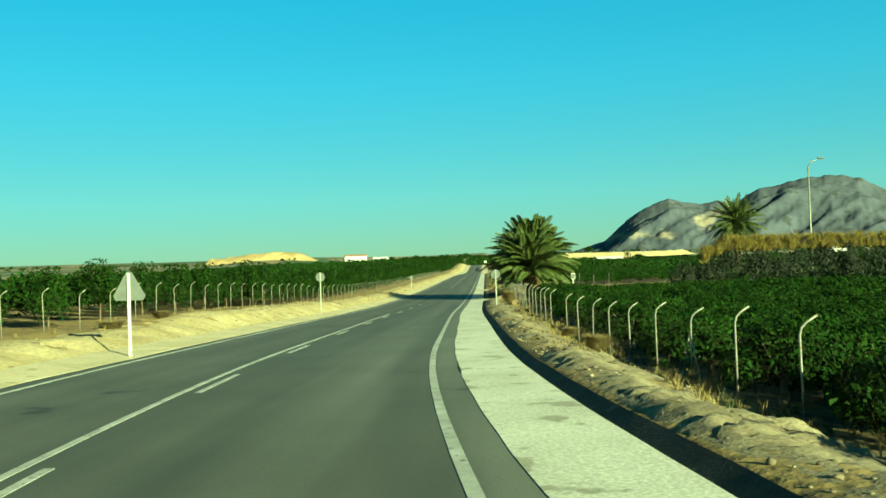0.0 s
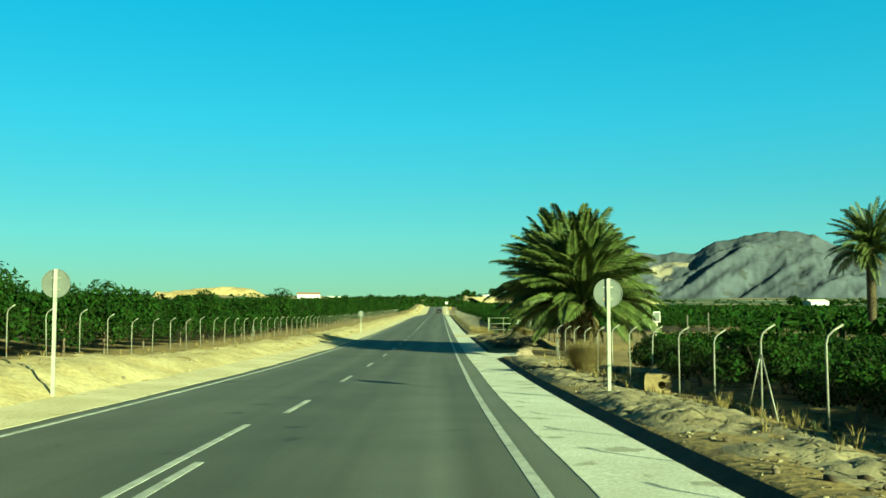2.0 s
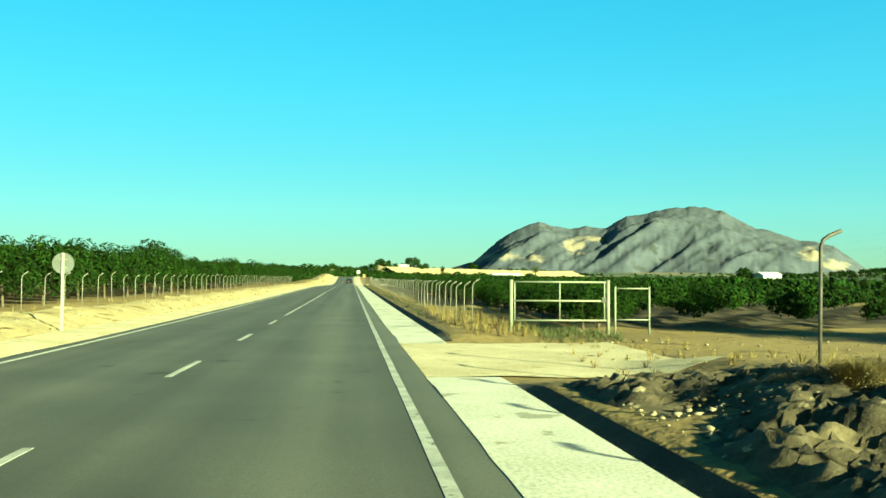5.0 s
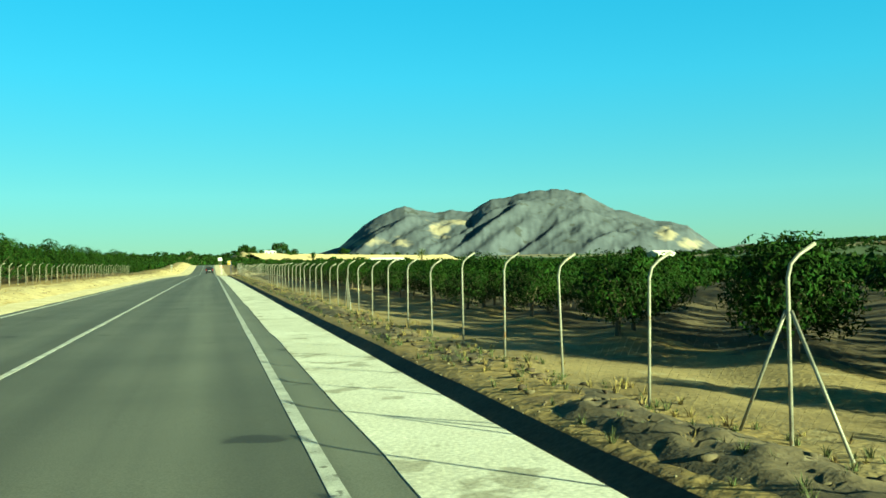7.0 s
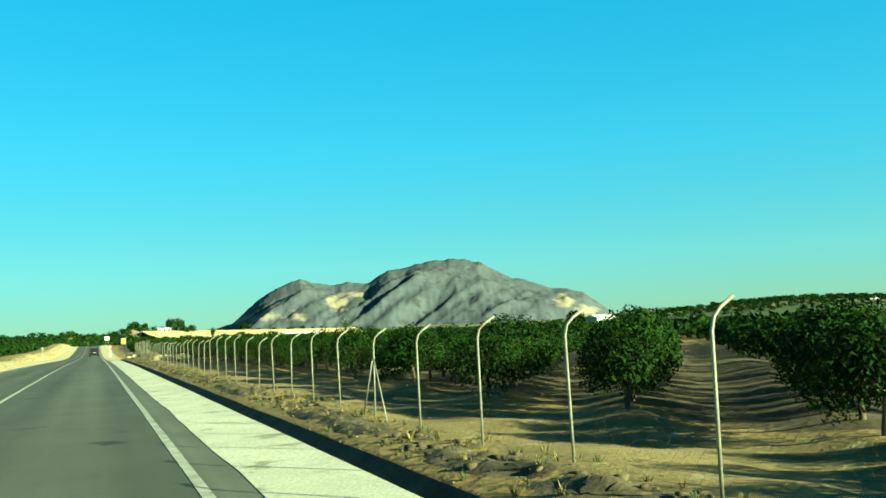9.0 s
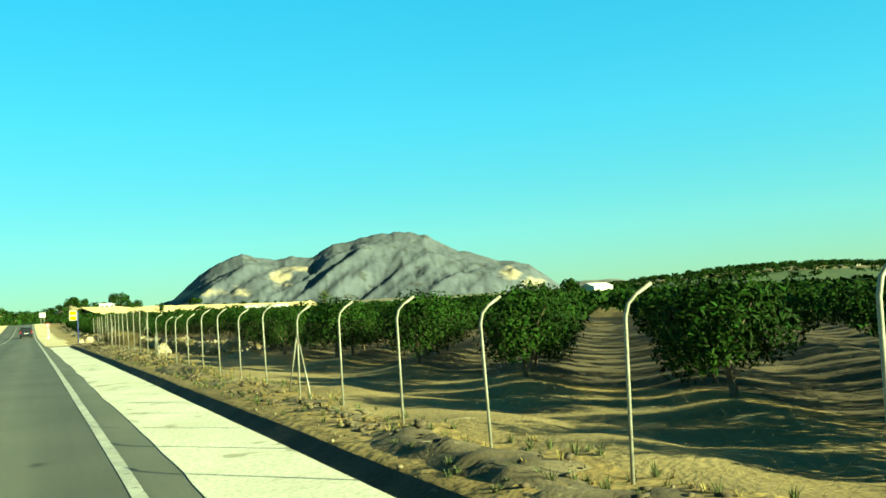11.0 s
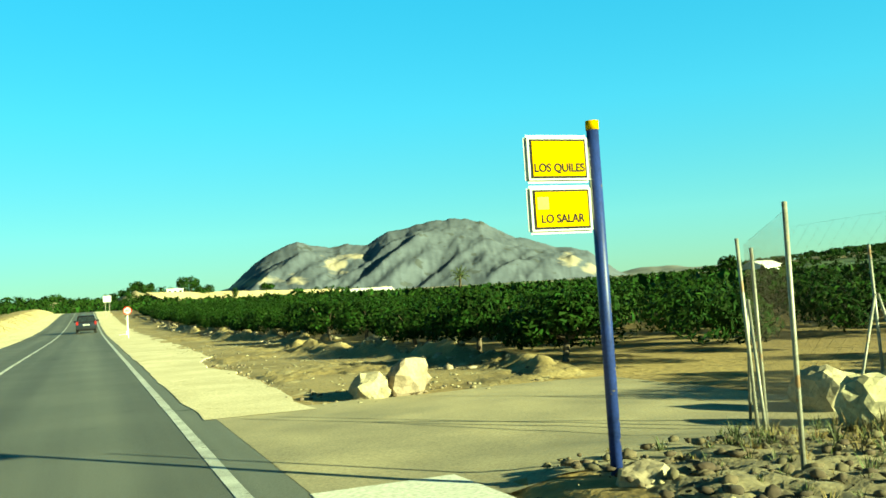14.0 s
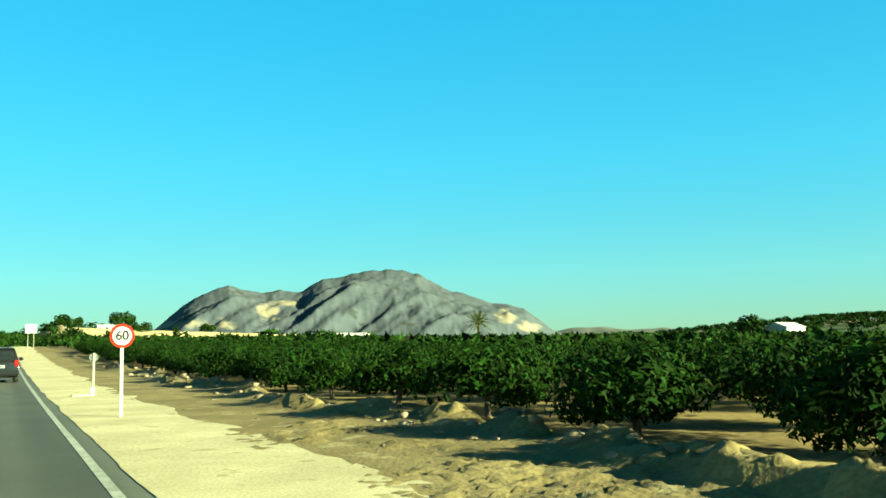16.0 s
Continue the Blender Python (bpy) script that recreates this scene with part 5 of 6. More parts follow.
stones("rubble", 4200, band(5.2, 7.3, 0, 74), 0.006, 0.055, RUBBLE, "loose stones along the verge", 1)
stones("rubble", 1700, band(5.4, 8.4, 84.5, 108), 0.012, 0.1, ROCK, "broken stones and clods on an earth heap", 2)
stones("earth_clods", 2600, band(5.8, 8.2, 85, 108), 0.01, 0.07, CLOD, "dark clods of dug earth on a heap", 3, 1, 0.04)
stones("rubble", 2400, band(5.05, 6.3, 120, 248), 0.005, 0.03, RUBBLE, "loose stones along the verge", 4)
stones("earth_clods", 2800, band(5.45, 6.15, 136, 247), 0.015, 0.085, CLOD, "dark clods of earth along the verge", 5)
stones("earth_clods", 4800, band(5.3, 8.0, 246, 281), 0.01, 0.085, CLOD, "dark clods of earth below the fence", 15, 1, 0.035)
stones("earth_clods", 900, band(5.5, 6.6, 16, 72), 0.012, 0.08, CLOD, "dark clods of earth along the verge", 16)
stones("rubble", 2400, band(5.1, 8.6, 246, 280), 0.006, 0.04, RUBBLE, "broken stones and clods below the fence", 6, 1, 0.02)
stones("rubble", 520, band(6.6, 9.4, 248, 280), 0.015, 0.09, ROCK, "pale stones beside a shallow ditch", 36)
stones("rubble", 900, band(9.1, 10.7, 248, 281), 0.02, 0.2, ROCK, "pale stones along an earth ridge", 37)
stones("rubble", 2600, band(5.2, 7.2, 288, 345), 0.005, 0.035, RUBBLE, "small gravel strewn along the shoulder", 27)
stones("rubble", 3800, band(5.0, 9.6, 286.5, 312), 0.006, 0.06, RUBBLE, "loose stones and lumps on bare ochre ground", 47)
stones("rubble", 1100, band(5.4, 10.6, 288, 380, 0.6), 0.01, 0.07, RUBBLE, "small stones on bare ground", 7)
stones("rubble", 700, band(8.3, 9.8, 290, 380), 0.02, 0.17, ROCK, "pale stones along a low earth ridge", 8)
stones("rubble", 1300, band(-7.0, -4.6, 2, 300, 0.8), 0.012, 0.11, RUBBLE, "pale stones and lumps along the opposite bank", 9)
stones("rubble", 1500, band(6.5, 20, 76, 120), 0.012, 0.08, RUBBLE, "small stones on the bare clearing", 10)
stones("rubble", 350, band(7.4, 14, 122, 283), 0.01, 0.05, RUBBLE, "small stones in the orchard aisles", 11)


# ---- dry bushes, weeds and grass ----
def tuft_arrays(rs, blades, height, radius, width, lean=0.6):
    a = rs.uniform(0, 6.283, blades)
    r = radius * 0.25 * rs.rand(blades)
    p = np.stack([r * np.cos(a), r * np.sin(a), np.zeros(blades)], -1)
    b = a + rs.normal(size=blades) * 0.6
    h = height * rs.uniform(0.45, 1.0, blades)
    out = radius * rs.uniform(0.2, 1.0, blades) * lean / 0.6
    way = np.stack([np.cos(b), np.sin(b), np.zeros(blades)], -1)
    side = np.stack([-np.sin(b), np.cos(b), np.zeros(blades)], -1) * width
    up = np.array([0, 0, 1.0])
    mid = p + way * (out * 0.4)[:, None] + up * (h * 0.62)[:, None]
    tip = p + way * out[:, None] + up * h[:, None] + rs.normal(size=(blades, 3)) * 0.03 * height
    v = np.stack([p - side, p + side, mid + side * 0.8, mid - side * 0.8, tip], 1).reshape(-1, 3)
    k = np.arange(blades) * 5
    quads = np.stack([k, k + 1, k + 2, k + 3], -1)
    tris = np.stack([k + 3, k + 2, k + 4], -1)
    return v, [tuple(q) for q in quads] + [tuple(t) for t in tris]


def dry_bush(x, y, height, radius, seed, label, mat=DRY_TWIG, twigs=6500, width=0.004):
    """A rounded tangle of fine withered twigs over a tuft of thin stems."""
    rs = np.random.RandomState(seed)
    b = thing("dry_bush", (x, y, gz(x, y) - 0.03), label, "bush", "dry bushes on the verge")
    v, f = tuft_arrays(rs, 6500, height * 1.02, radius * 1.0, width * 0.7, 0.6)
    tagged(mesh_object("stem_tuft", v, f, mat, b, "thin dry stems"), kind="stuff")
    v, f = leaf_cloud(rs, twigs // 2, (0, 0, height * 0.48), (radius * 0.95, radius * 0.95, height * 0.5), 0.008, 30, 0.2)
    tagged(mesh_object("twig_tangle", v, f, mat, b, "fine withered twigs"), kind="stuff")
    return b


dry_bush(6.75, 63.4, 0.98, 0.85, 1, "round tawny dry bush on the verge")
dry_bush(7.61, 21.0, 0.42, 0.45, 3, "brown dry bush beside the fence")
dry_bush(7.54, 26.5, 0.38, 0.42, 4, "brown dry bush beside the fence")
dry_bush(8.3, 98.0, 0.6, 0.55, 5, "round tawny dry bush on an earth heap")
dry_bush(8.2, 104.0, 0.7, 0.65, 6, "round tawny dry bush on an earth heap")
dry_bush(7.1, 265.4, 0.9, 1.1, 7, "wide tawny dry bush against the fence", DRY_TWIG, 11000)
dry_bush(6.9, 267.6, 0.95, 1.1, 8, "wide tawny dry bush against the fence", DRY_TWIG, 11000)
dry_bush(6.9, 276.8, 0.42, 0.7, 9, "grey-green dry bush against the fence", WEED)
dry_bush(-6.14, 27.5, 0.3, 0.5, 10, "low brown dry bush on the bank")
dry_bush(-6.56, 33.0, 0.3, 0.5, 11, "low brown dry bush on the bank")
dry_bush(7.2, 104.5, 0.4, 0.4, 12, "tawny dry bush on an earth heap")


def tufts(name, count, where, low, high, mat, label, seed, blades=16, width=0.005):
    rs = np.random.RandomState(seed)
    vs, fs, at = [], [], 0
    spots = np.array([where(rs) for _ in range(count)])
    for (x, y), z in zip(spots, ground_z(spots[:, 0], spots[:, 1])):
        h = rs.uniform(low, high)
        v, f = tuft_arrays(rs, blades, h, h * 0.7, width)
        vs.append(v + np.array([x, y, z - 0.02]))
        fs += [tuple(i + at for i in q) for q in f]
        at += len(v)
    return tagged(mesh_object(name, np.concatenate(vs), fs, mat), label, "grass", kind="stuff")


tufts("dry_grass", 420, band(6.3, 8.2, 0, 74), 0.1, 0.34, DRY_GRASS, "dry tawny grass along the fence foot", 1)
tufts("weeds", 220, band(6.4, 8.4, 4, 74), 0.08, 0.24, WEED, "dull green weeds along the fence foot", 2)
tufts("dry_grass", 800, band(5.5, 6.6, 122, 250), 0.04, 0.15, DRY_GRASS, "dry tawny grass along the verge", 3)
tufts("weeds", 1500, band(5.25, 6.4, 126, 250), 0.04, 0.14, WEED, "dull green weeds along the verge", 4, 20, 0.004)
tufts("dry_grass", 700, band(5.6, 8.6, 250, 281), 0.04, 0.15, DRY_GRASS, "dry grass among the rubble", 5)
tufts("weeds", 900, band(5.8, 9.5, 250, 281), 0.05, 0.16, WEED, "dull green weeds among the rubble", 6)
tufts("weeds", 1700, band(6.7, 9.4, 248, 281), 0.06, 0.22, WEED, "dull green weeds in a shallow ditch", 16, 22, 0.004)
tufts("dry_grass", 700, band(6.7, 9.6, 248, 281), 0.06, 0.24, DRY_TWIG, "withered stalks in a shallow ditch", 17)
tufts("dry_grass", 450, band(-9.5, -5.6, 4, 300), 0.06, 0.26, DRY_GRASS, "dry tawny grass on the opposite bank", 7)
tufts("dry_grass", 260, band(6.5, 10.5, 86, 118), 0.08, 0.26, DRY_GRASS, "dry grass on the earth heaps", 8)
tufts("weeds", 200, band(7.2, 9.5, 118, 124), 0.1, 0.3, WEED, "dull green weeds by the gate", 9)
tufts("dry_grass", 300, band(-7.5, -4.8, 300, 420), 0.08, 0.3, DRY_GRASS, "dry tawny grass on the opposite bank", 10)
tufts("reeds", 170, band(5.6, 7.4, 119, 137), 0.25, 0.5, DRY_GRASS, "tall tawny grass before the fence", 11)


# ---- stone block with a round hole ----
def stone_block(x, y):
    ob = thing("drain_block", (x, y, gz(x, y) - 0.02), "weathered pale stone block with a round hole", "stone block", turn=-14)
    rs = np.random.RandomState(3)
    bm = bmesh.new()
    w, h, d, r = 0.26, 0.36, 0.24, 0.075
    n = 24
    ring_f, ring_b, out_f, out_b = [], [], [], []
    for k in range(n):
        a = 2 * math.pi * k / n + math.pi / n
        c, s = math.cos(a), math.sin(a)
        m = max(abs(c) / w, abs(s) / (h / 2))
        ox, oz = c / m, s / m
        jag = 1 + rs.uniform(-0.03, 0.02)
        out_f.append(bm.verts.new((ox * jag, -d, h / 2 + oz * jag)))
        out_b.append(bm.verts.new((ox * jag, d, h / 2 + oz * jag)))
        ring_f.append(bm.verts.new((0.08 + r * c, -d + 0.01, h / 2 - 0.03 + r * s)))
        ring_b.append(bm.verts.new((0.08 + r * c, d - 0.05, h / 2 - 0.03 + r * s)))
    for k in range(n):
        j = (k + 1) % n
        bm.faces.new((out_f[k], out_f[j], ring_f[j], ring_f[k]))
        bm.faces.new((ring_f[k], ring_f[j], ring_b[j], ring_b[k]))
        bm.faces.new((out_f[j], out_f[k], out_b[k], out_b[j]))
    bm.faces.new(out_b)
    bm.faces.new(list(reversed(ring_b)))
    part("block", bm, material("brown_block_stone", (0.33, 0.25, 0.12), (0.23, 0.165, 0.075), 4, 0.95, 0.6, 24), ob)


stone_block(6.98, 55.6)


# ---- meter box on a post ----
def meter_box(x, y):
    ob = thing("meter_box", (x, y, gz(x, y)), "small white meter box on a concrete post", "meter box")
    bm = bmesh.new()
    box(bm, -0.06, 0.06, -0.06, 0.06, -0.1, 1.45, 0.01)
    part("post", bm, OLD_CONCRETE, ob)
    bm = bmesh.new()
    box(bm, -0.17, 0.17, -0.13, 0.1, 1.45, 1.95, 0.02)
    body = part("body", bm, WHITE_WALL, ob)
    bm = bmesh.new()
    box(bm, -0.13, 0.13, -0.145, -0.132, 1.5, 1.9, 0.004)
    part("door", bm, SIGN_GREY, body, "grey hinged door")


meter_box(12.6, 79.9)


# posts of a goal-like pergola frame in the clearing behind the palms
def clearing_posts():
    for x, y, h in ((13.6, 84.5, 1.9), (14.6, 82.0, 1.8), (16.2, 84.0, 1.9)):
        ob = thing("steel_post", (x, y, gz(x, y)), "pale square steel post standing in the clearing", "post", "posts in the clearing")
        bm = bmesh.new()
        box(bm, -0.03, 0.03, -0.03, 0.03, -0.1, h, 0.006)
        part("tube", bm, DARK_STEEL, ob)
        bm = bmesh.new()
        box(bm, -0.11, 0.11, -0.11, 0.11, 0.0, 0.03, 0.006)
        part("base_plate", bm, DARK_STEEL, ob)


clearing_posts()


# ---- street lamp ----
def street_lamp(x, y):
    ob = thing("street_lamp", (x, y, gz(x, y)), "tall grey steel lamp post with one short arm", "street lamp")
    bm = bmesh.new()
    tube(bm, [(0, 0, -0.1), (0, 0, 4.0), (0, 0, 10.3)], [0.1, 0.08, 0.06], 10)
    part("pole", bm, STEEL, ob)
    bm = bmesh.new()
    tube(bm, [(0, 0, 10.25), (0.25, 0, 10.65), (0.9, 0, 10.9)], 0.04, 8)
    part("arm", bm, STEEL, ob)
    bm = bmesh.new()
    box(bm, 0.8, 1.4, -0.12, 0.12, 10.85, 11.0, 0.04)
    part("lantern", bm, SIGN_GREY, ob)


street_lamp(32.7, 79.7)


# ---- tall hedge with dry golden tops ----
def hedge():
    ob = thing("hedge", (0, 0, 0), "tall dark hedge with dry golden reed tops", "hedge")
    rs = np.random.RandomState(8)
    vs, fs, at = [], [], 0
    for k in range(34):
        x, y = 18.6 + 0.85 * k, 62.9 + 0.12 * k + rs.uniform(-0.4, 0.4)
        h = min(3.9, 2.6 + 0.45 * k) * rs.uniform(0.93, 1.05)
        v, f = leaf_cloud(rs, 1300, (x, y, gz(x, y) + h * 0.48), (1.2, 1.1, h * 0.52), 0.085, 9)
        vs.append(v)
        fs.append(f + at)
        at += len(v)
    mesh_object("foliage", np.concatenate(vs), np.concatenate(fs), material("dark_hedge_leaf", (0.022, 0.03, 0.012), (0.014, 0.02, 0.009), 1.5, 0.7, 0, 8, island=0.4), ob, "dense dark foliage")
    vs, fs, at = [], [], 0
    for k in range(1500):
        x = 19.5 + 28 * rs.rand()
        y = 62.9 + (x - 18.6) * 0.141 + rs.uniform(-0.9, 0.5)
        v, f = tuft_arrays(rs, 30, 0.5, 0.55, 0.007)
        vs.append(v + np.array([x, y, gz(x, y) + min(3.5, 2.2 + 0.5 * (x - 18.6)) + rs.uniform(-0.5, 0.35)]))
        fs += [tuple(i + at for i in q) for q in f]
        at += len(v)
    mesh_object("reed_plume", np.concatenate(vs), fs, material("golden_reed", (0.3, 0.225, 0.05), (0.2, 0.15, 0.035), 2, 0.8, 0, 8, island=0.3), ob, "dry golden reed plumes")


hedge()


# ---- buildings in the distance ----
def house(x, y, wide, deep, tall, label, turn=0.0, roof="flat", windows=3):
    h = thing("house", (x, y, gz(x, y) - 0.3), label, "house", "", turn)
    bm = bmesh.new()
    box(bm, -wide / 2, wide / 2, -deep / 2, deep / 2, -0.5, tall)
    part("wall", bm, WHITE_WALL, h)
    bm = bmesh.new()
    if roof == "flat":
        box(bm, -wide / 2 - 0.15, wide / 2 + 0.15, -deep / 2 - 0.15, deep / 2 + 0.15, tall, tall + 0.3)
        part("roof", bm, WHITE_WALL, h)
    else:
        top = tall + deep * 0.22
        a = [bm.verts.new(p) for p in ((-wide / 2 - 0.4, -deep / 2 - 0.4, tall), (wide / 2 + 0.4, -deep / 2 - 0.4, tall), (wide / 2 + 0.4, deep / 2 + 0.4, tall), (-wide / 2 - 0.4, deep / 2 + 0.4, tall))]
        b = [bm.verts.new(p) for p in ((-wide / 2 - 0.4, 0, top), (wide / 2 + 0.4, 0, top))]
        for q in ((a[0], a[1], b[1], b[0]), (a[2], a[3], b[0], b[1]), (a[3], a[0], b[0]), (a[1], a[2], b[1]), (a[3], a[2], a[1], a[0])):
            bm.faces.new(q)
        part("roof", bm, ROOF_TILE if roof == "tile" else WHITE_WALL, h)
    for k in range(windows):
        cx = -wide / 2 + wide * (k + 0.5) / windows
        bm = bmesh.new()
        box(bm, cx - 0.5, cx + 0.5, -deep / 2 - 0.05, -deep / 2 + 0.02, tall * 0.4, tall * 0.75)
        part("window", bm, DARK_GLASS, h)
    return h


house(33, 640, 6, 5, 1.9, "white farmhouse on the plateau", 5, "flat")
house(48, 650, 6, 5, 2.2, "white outbuilding beside the farmhouse", -4)
house(189, 498, 11, 6, 3.4, "long white shed among the orchards", 20, "pale", 2)
house(74, 520, 14, 7, 2.0, "low pale shed behind the orchard", 8, "pale", 2)
house(485, 655, 14, 8, 3, "white villa on a wooded rise", 10, "flat", 4)
house(-196, 1440, 34, 14, 9, "white house far across the fields", 10, "tile", 4)
house(-160, 1470, 22, 12, 7, "white house far across the fields", -6, "flat")
house(145, 372, 4, 3, 1.6, "small pale pump house at the end of an orchard aisle", 30, "flat", 1)


def broad_tree(x, y, height, radius, seed, label, bare=0.25):
    rs = np.random.RandomState(seed)
    t = thing("tree", (x, y, gz(x, y) - 0.1), label, "tree", "distant trees")
    part("trunk", trunk_mesh(rs, height, radius, height * 0.03), BARK, t)
    v, f = leaf_cloud(rs, 520, (0, 0, height * (0.5 + bare / 2)), (radius, radius, height * (0.5 - bare / 2)), radius * 0.16, 9)
    mesh_object("crown", v, f, LEAF, t, "dense dark green crown")
    return t


for k, (x, y, h, r) in enumerate(((20, 634, 5, 2.2), (23, 630, 5.5, 2.4), (37, 640, 7.6, 3), (40, 644, 8, 3.2), (43, 640, 7.5, 3), (46, 646, 7, 3),
                                  (57, 648, 8.5, 1.6), (179, 500, 7, 4), (184, 506, 5, 3), (201, 502, 5.5, 4), (90, 760, 6, 4), (120, 700, 5, 5))):
    broad_tree(x, y, h, r, 100 + k, "dark rounded tree in the distance", 0.3 if h > 8.2 else 0.08)


def scrub(name, count, where, low, high, label, seed):
    """Far trees and bushes as one mass of leaf clumps."""
    rs = np.random.RandomState(seed)
    pts = []
    for _ in range(count):
        x, y = where(rs)
        pts.append((x, y, rs.uniform(low, high)))
    return far_orchard(name, pts, 1.0, 0.75, 34, 0.24, seed, label)


def blob(cx, cy, sx, sy):
    return lambda rs: (cx + sx * rs.normal(), cy + sy * rs.normal())


scrub("far_woods", 1000, blob(425, 655, 85, 50), 2, 4, "dark woods on a low rise", 1)
scrub("far_woods", 70, lambda rs: (rs.uniform(60, 260), 720 + rs.uniform(60, 240)), 1.5, 3, "dark scrub on the plateau", 2)
scrub("far_woods", 500, lambda rs: (rs.uniform(-700, 700), rs.uniform(900, 1700)), 2, 5, "scattered dark trees over distant fields", 3)
scrub("far_woods", 260, lambda rs: (rs.uniform(14, 75), rs.uniform(560, 628)), 1.5, 3.6, "dark bushes at the foot of the plateau", 6)
scrub("far_woods", 220, lambda rs: (rs.choice([-1, 1]) * rs.uniform(9, 70), rs.uniform(470, 700)), 1.2, 3.4, "scattered trees beside the far end of the road", 7)
scrub("far_woods", 320, lambda rs: (rs.choice([-1, 1]) * rs.uniform(8.5, 75), rs.uniform(430, 690)), 0.8, 2.4, "dusty bushes beside the far end of the road", 8)
scrub("far_woods", 170, lambda rs: (rs.uniform(-60, 45), rs.uniform(695, 770)), 1.5, 3.4, "dark trees where the road passes over the rise", 9)
scrub("roadside_hedge", 160, lambda rs: (rs.uniform(-16, -8.5), rs.uniform(300, 430)), 0.8, 1.7, "low dark bushes on the opposite bank", 5)


# ---- road furniture far ahead ----
def board_sign(x, y):
    s = thing("road_sign", (x, y, gz(x, y)), "square white road board on two posts", "road sign", "road signs")
    for dx in (-0.3, 0.3):
        bm = bmesh.new()
        box(bm, dx - 0.04, dx + 0.04, 0.02, 0.06, -0.1, 3.2)
        part("pole", bm, STEEL, s)
    bm = bmesh.new()
    box(bm, -0.6, 0.6, 0, 0.02, 2.2, 3.2, 0.005)
    part("plate", bm, SIGN_WHITE, s, "white face of the board")


board_sign(5.2, 428.0)


def kerb_marker(x, y):
    s = thing("culvert_marker", (x, y, gz(x, y)), "low concrete culvert head with a short white post", "marker")
    bm = bmesh.new()
    box(bm, -0.45, 0.05, -0.12, 0.12, -0.1, 0.09, 0.015)
    part("slab", bm, OLD_CONCRETE, s)
    bm = bmesh.new()
    box(bm, 0.08, 0.2, -0.06, 0.06, -0.1, 0.3, 0.01)
    part("post", bm, WHITE_WALL, s)


kerb_marker(4.75, 345.0)


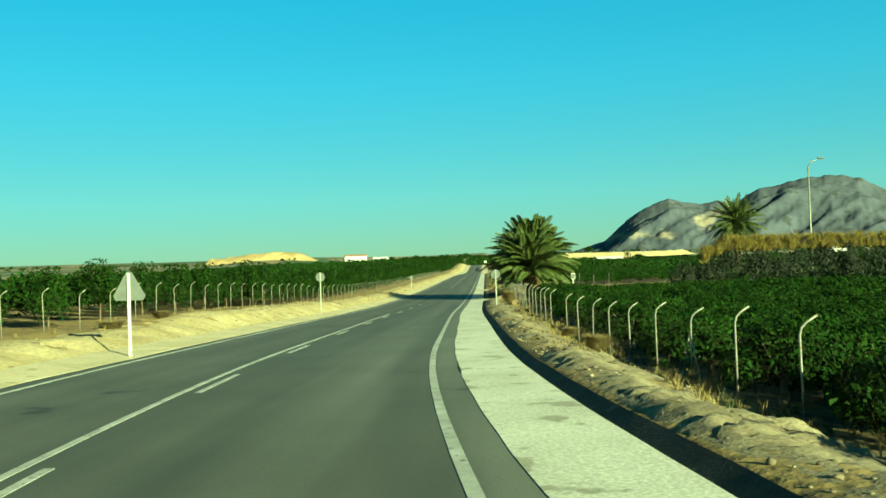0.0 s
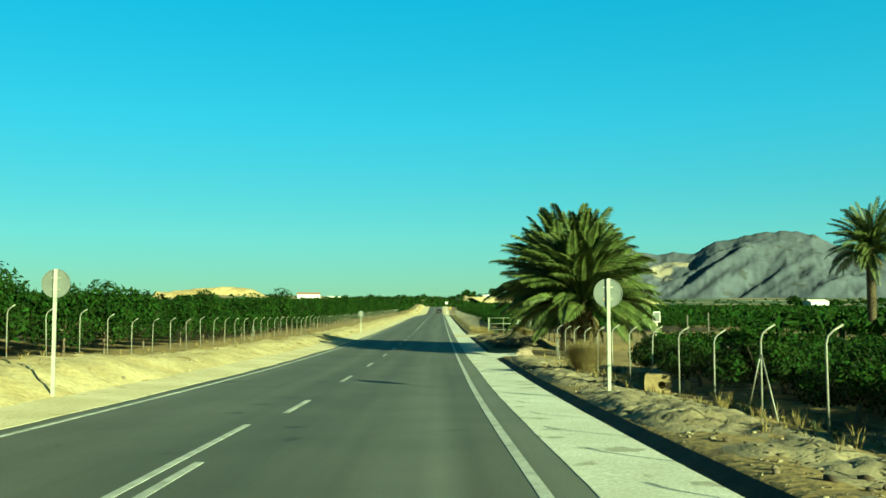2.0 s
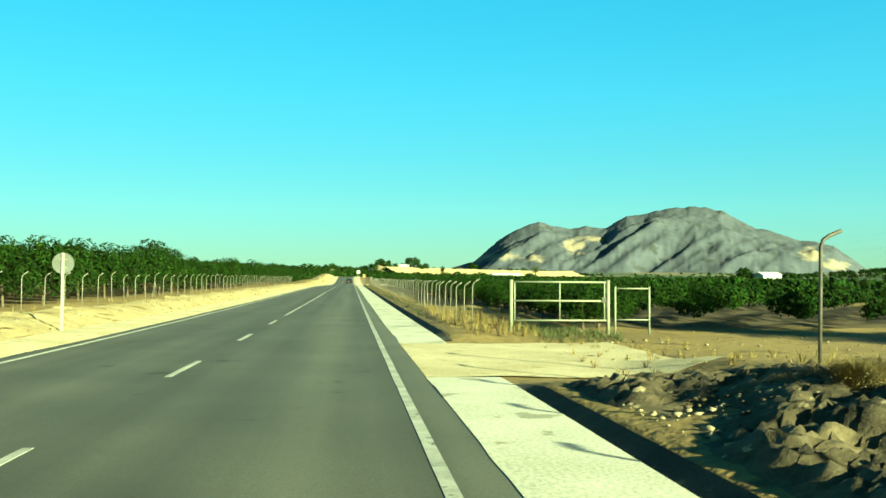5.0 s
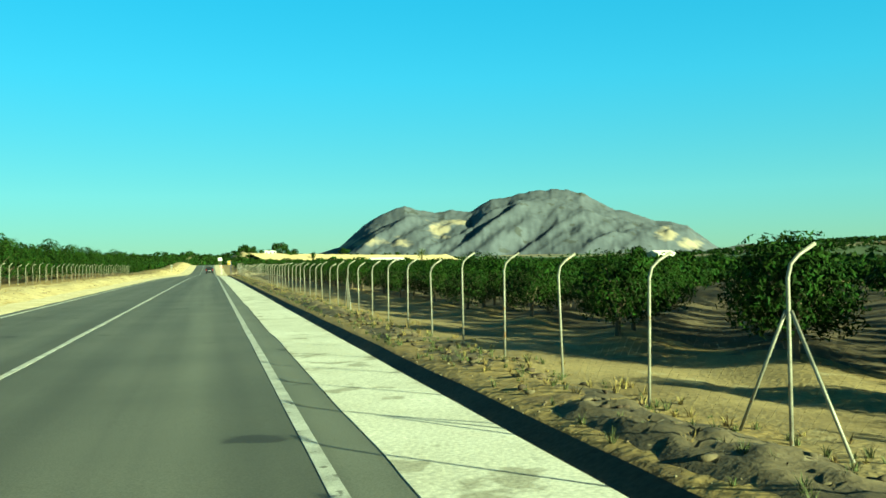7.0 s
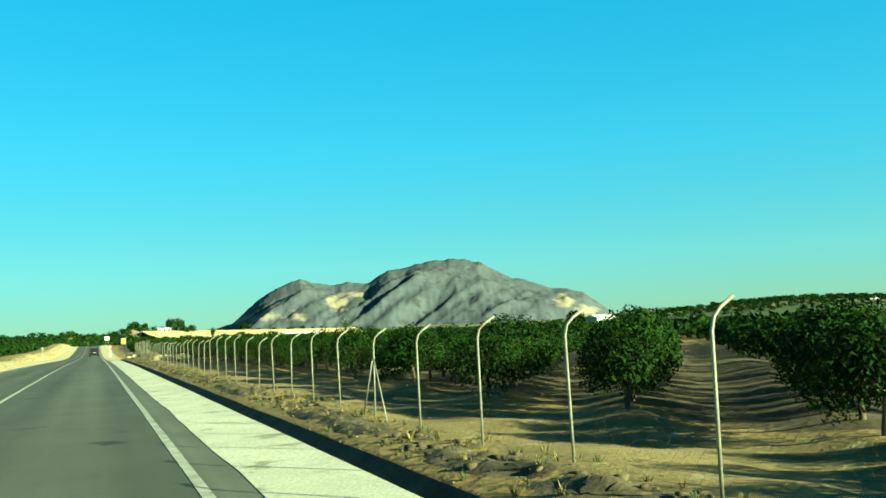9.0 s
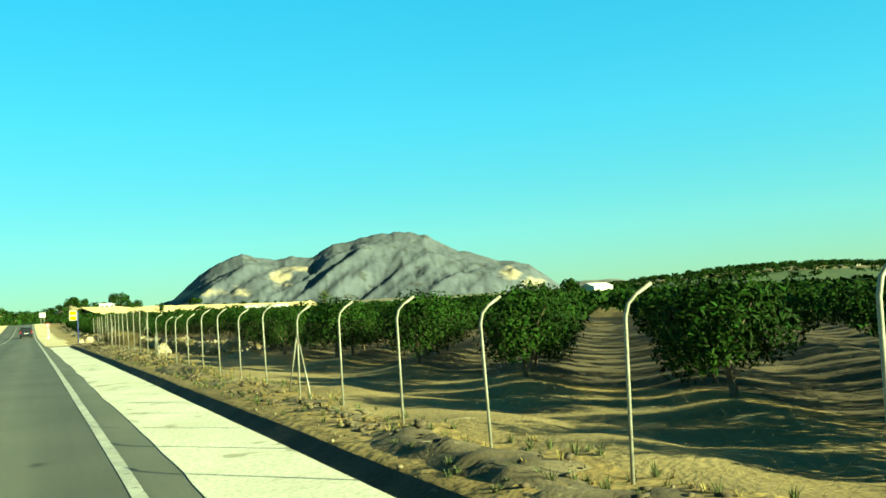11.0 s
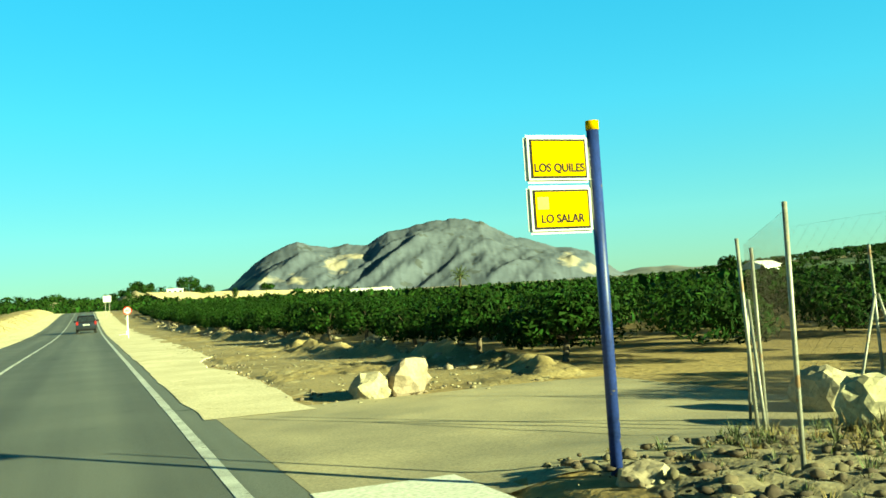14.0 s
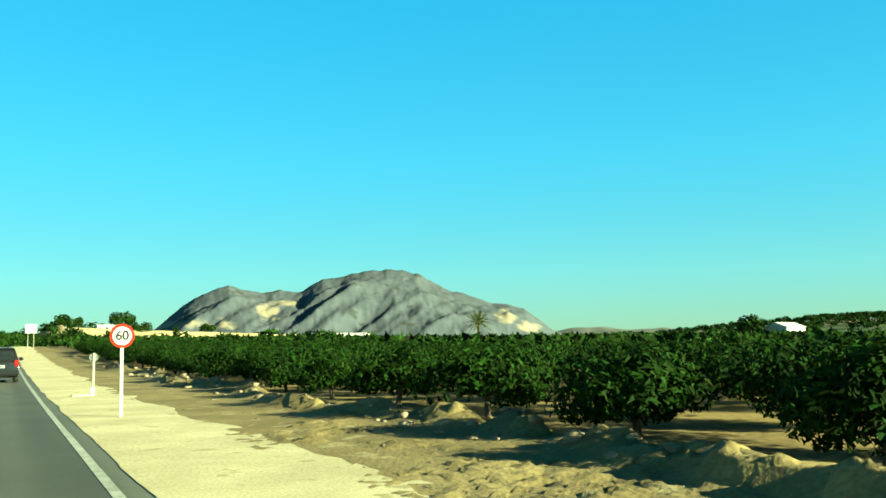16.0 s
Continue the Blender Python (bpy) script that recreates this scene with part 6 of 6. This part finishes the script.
# ---- the black car ahead ----
def car(x, y):
    c = thing("car", (x, y, float(road_z(y))), "black compact family car on the road, seen from behind", "car")
    half = 0.86
    # outline from the side: (y from the tail, z), lower body and cabin
    def shell(name, outline, widths, mat, parent, label=""):
        bm = bmesh.new()
        left = [bm.verts.new((-w, py, pz)) for (py, pz), w in zip(outline, widths)]
        right = [bm.verts.new((w, py, pz)) for (py, pz), w in zip(outline, widths)]
        n = len(outline)
        for k in range(n):
            j = (k + 1) % n
            bm.faces.new((left[k], left[j], right[j], right[k]))
        bm.faces.new(list(reversed(left)))
        bm.faces.new(right)
        bmesh.ops.recalc_face_normals(bm, faces=bm.faces)
        bmesh.ops.bevel(bm, geom=list(bm.edges), offset=0.035, segments=3, affect="EDGES", profile=0.6)
        for f in bm.faces:
            f.smooth = True
        return part(name, bm, mat, parent, label)

    lower = [(0.02, 0.3), (0.0, 0.55), (0.04, 0.92), (0.5, 0.98), (2.6, 0.96), (3.7, 0.86), (4.02, 0.66), (4.05, 0.32), (3.4, 0.22), (0.6, 0.22)]
    body = shell("body", lower, [0.8, 0.85, 0.83, 0.84, 0.84, 0.8, 0.74, 0.74, 0.8, 0.8], CAR_PAINT, c, "glossy black bodywork")
    cabin = [(0.08, 0.9), (0.3, 1.42), (0.55, 1.52), (1.9, 1.54), (2.4, 1.44), (3.1, 0.92)]
    shell("cabin", cabin, [0.81, 0.68, 0.62, 0.62, 0.64, 0.78], CAR_PAINT, c, "glossy black roof and pillars")

    def plate(name, pts, mat, parent, label="", thick=0.012):
        bm = bmesh.new()
        f = [bm.verts.new(p) for p in pts]
        face = bm.faces.new(f)
        out = bmesh.ops.extrude_face_region(bm, geom=[face])
        face.normal_update()
        bmesh.ops.translate(bm, vec=Vector((0, -thick, 0.004)), verts=[v for v in out["geom"] if isinstance(v, bmesh.types.BMVert)])
        bmesh.ops.recalc_face_normals(bm, faces=bm.faces)
        return part(name, bm, mat, parent, label)

    plate("rear_window", [(-0.66, 0.125, 0.99), (0.66, 0.125, 0.99), (0.58, 0.285, 1.38), (-0.58, 0.285, 1.38)], DARK_GLASS, c, "dark tinted rear window")
    for s in (-1, 1):
        for y0, y1, w0, w1 in ((0.42, 1.35, 0.8, 0.66), (1.45, 2.55, 0.795, 0.665)):
            bm = bmesh.new()
            q = [(s * (w0 + 0.012), y0, 0.99), (s * (w0 + 0.012), y1, 0.99), (s * (w1 + 0.018), y1 - 0.12, 1.4), (s * (w1 + 0.018), y0 + 0.06, 1.4)]
            vs = [bm.verts.new(p) for p in q] + [bm.verts.new((p[0] - s * 0.03, p[1], p[2])) for p in q]
            bm.faces.new(vs[:4])
            bm.faces.new(list(reversed(vs[4:])))
            for k in range(4):
                j = (k + 1) % 4
                bm.faces.new((vs[k], vs[k + 4], vs[j + 4], vs[j]))
            bmesh.ops.recalc_face_normals(bm, faces=bm.faces)
            part("side_window", bm, DARK_GLASS, c)
        bm = bmesh.new()
        box(bm, s * 0.73 - 0.09, s * 0.73 + 0.09, -0.015, 0.1, 0.72, 1.0, 0.02)
        part("tail_light", bm, LAMP_RED, c, "red tail light")
        bm = bmesh.new()
        box(bm, s * 0.93 - 0.1, s * 0.93 + 0.1, 2.35, 2.45, 0.96, 1.12, 0.03)
        part("mirror", bm, CAR_PAINT, c)
    bm = bmesh.new()
    box(bm, -0.26, 0.26, -0.022, 0.0, 0.66, 0.77, 0.004)
    p = part("number_plate", bm, SIGN_WHITE, c, "white plate with an unreadable dark bar")
    bm = bmesh.new()
    box(bm, -0.2, 0.2, -0.026, -0.022, 0.69, 0.74)
    part("bar", bm, SIGN_BLACK, p)
    bm = bmesh.new()
    box(bm, -0.82, 0.82, -0.06, 0.12, 0.34, 0.56, 0.04)
    part("bumper", bm, CAR_PAINT, c)
    for s in (-1, 1):
        for wy in (0.72, 3.2):
            bm = bmesh.new()
            tube(bm, [(s * 0.62, wy, 0.3), (s * 0.66, wy, 0.3), (s * 0.8, wy, 0.3), (s * 0.83, wy, 0.3)], [0.27, 0.305, 0.305, 0.27], 24)
            w = part("wheel", bm, RUBBER, c, "black rubber tyre")
            bm = bmesh.new()
            tube(bm, [(s * 0.8, wy, 0.3), (s * 0.836, wy, 0.3)], [0.2, 0.18], 20)
            part("rim", bm, STEEL, w, "grey metal rim")
    return c


car(2.2, 359.0)
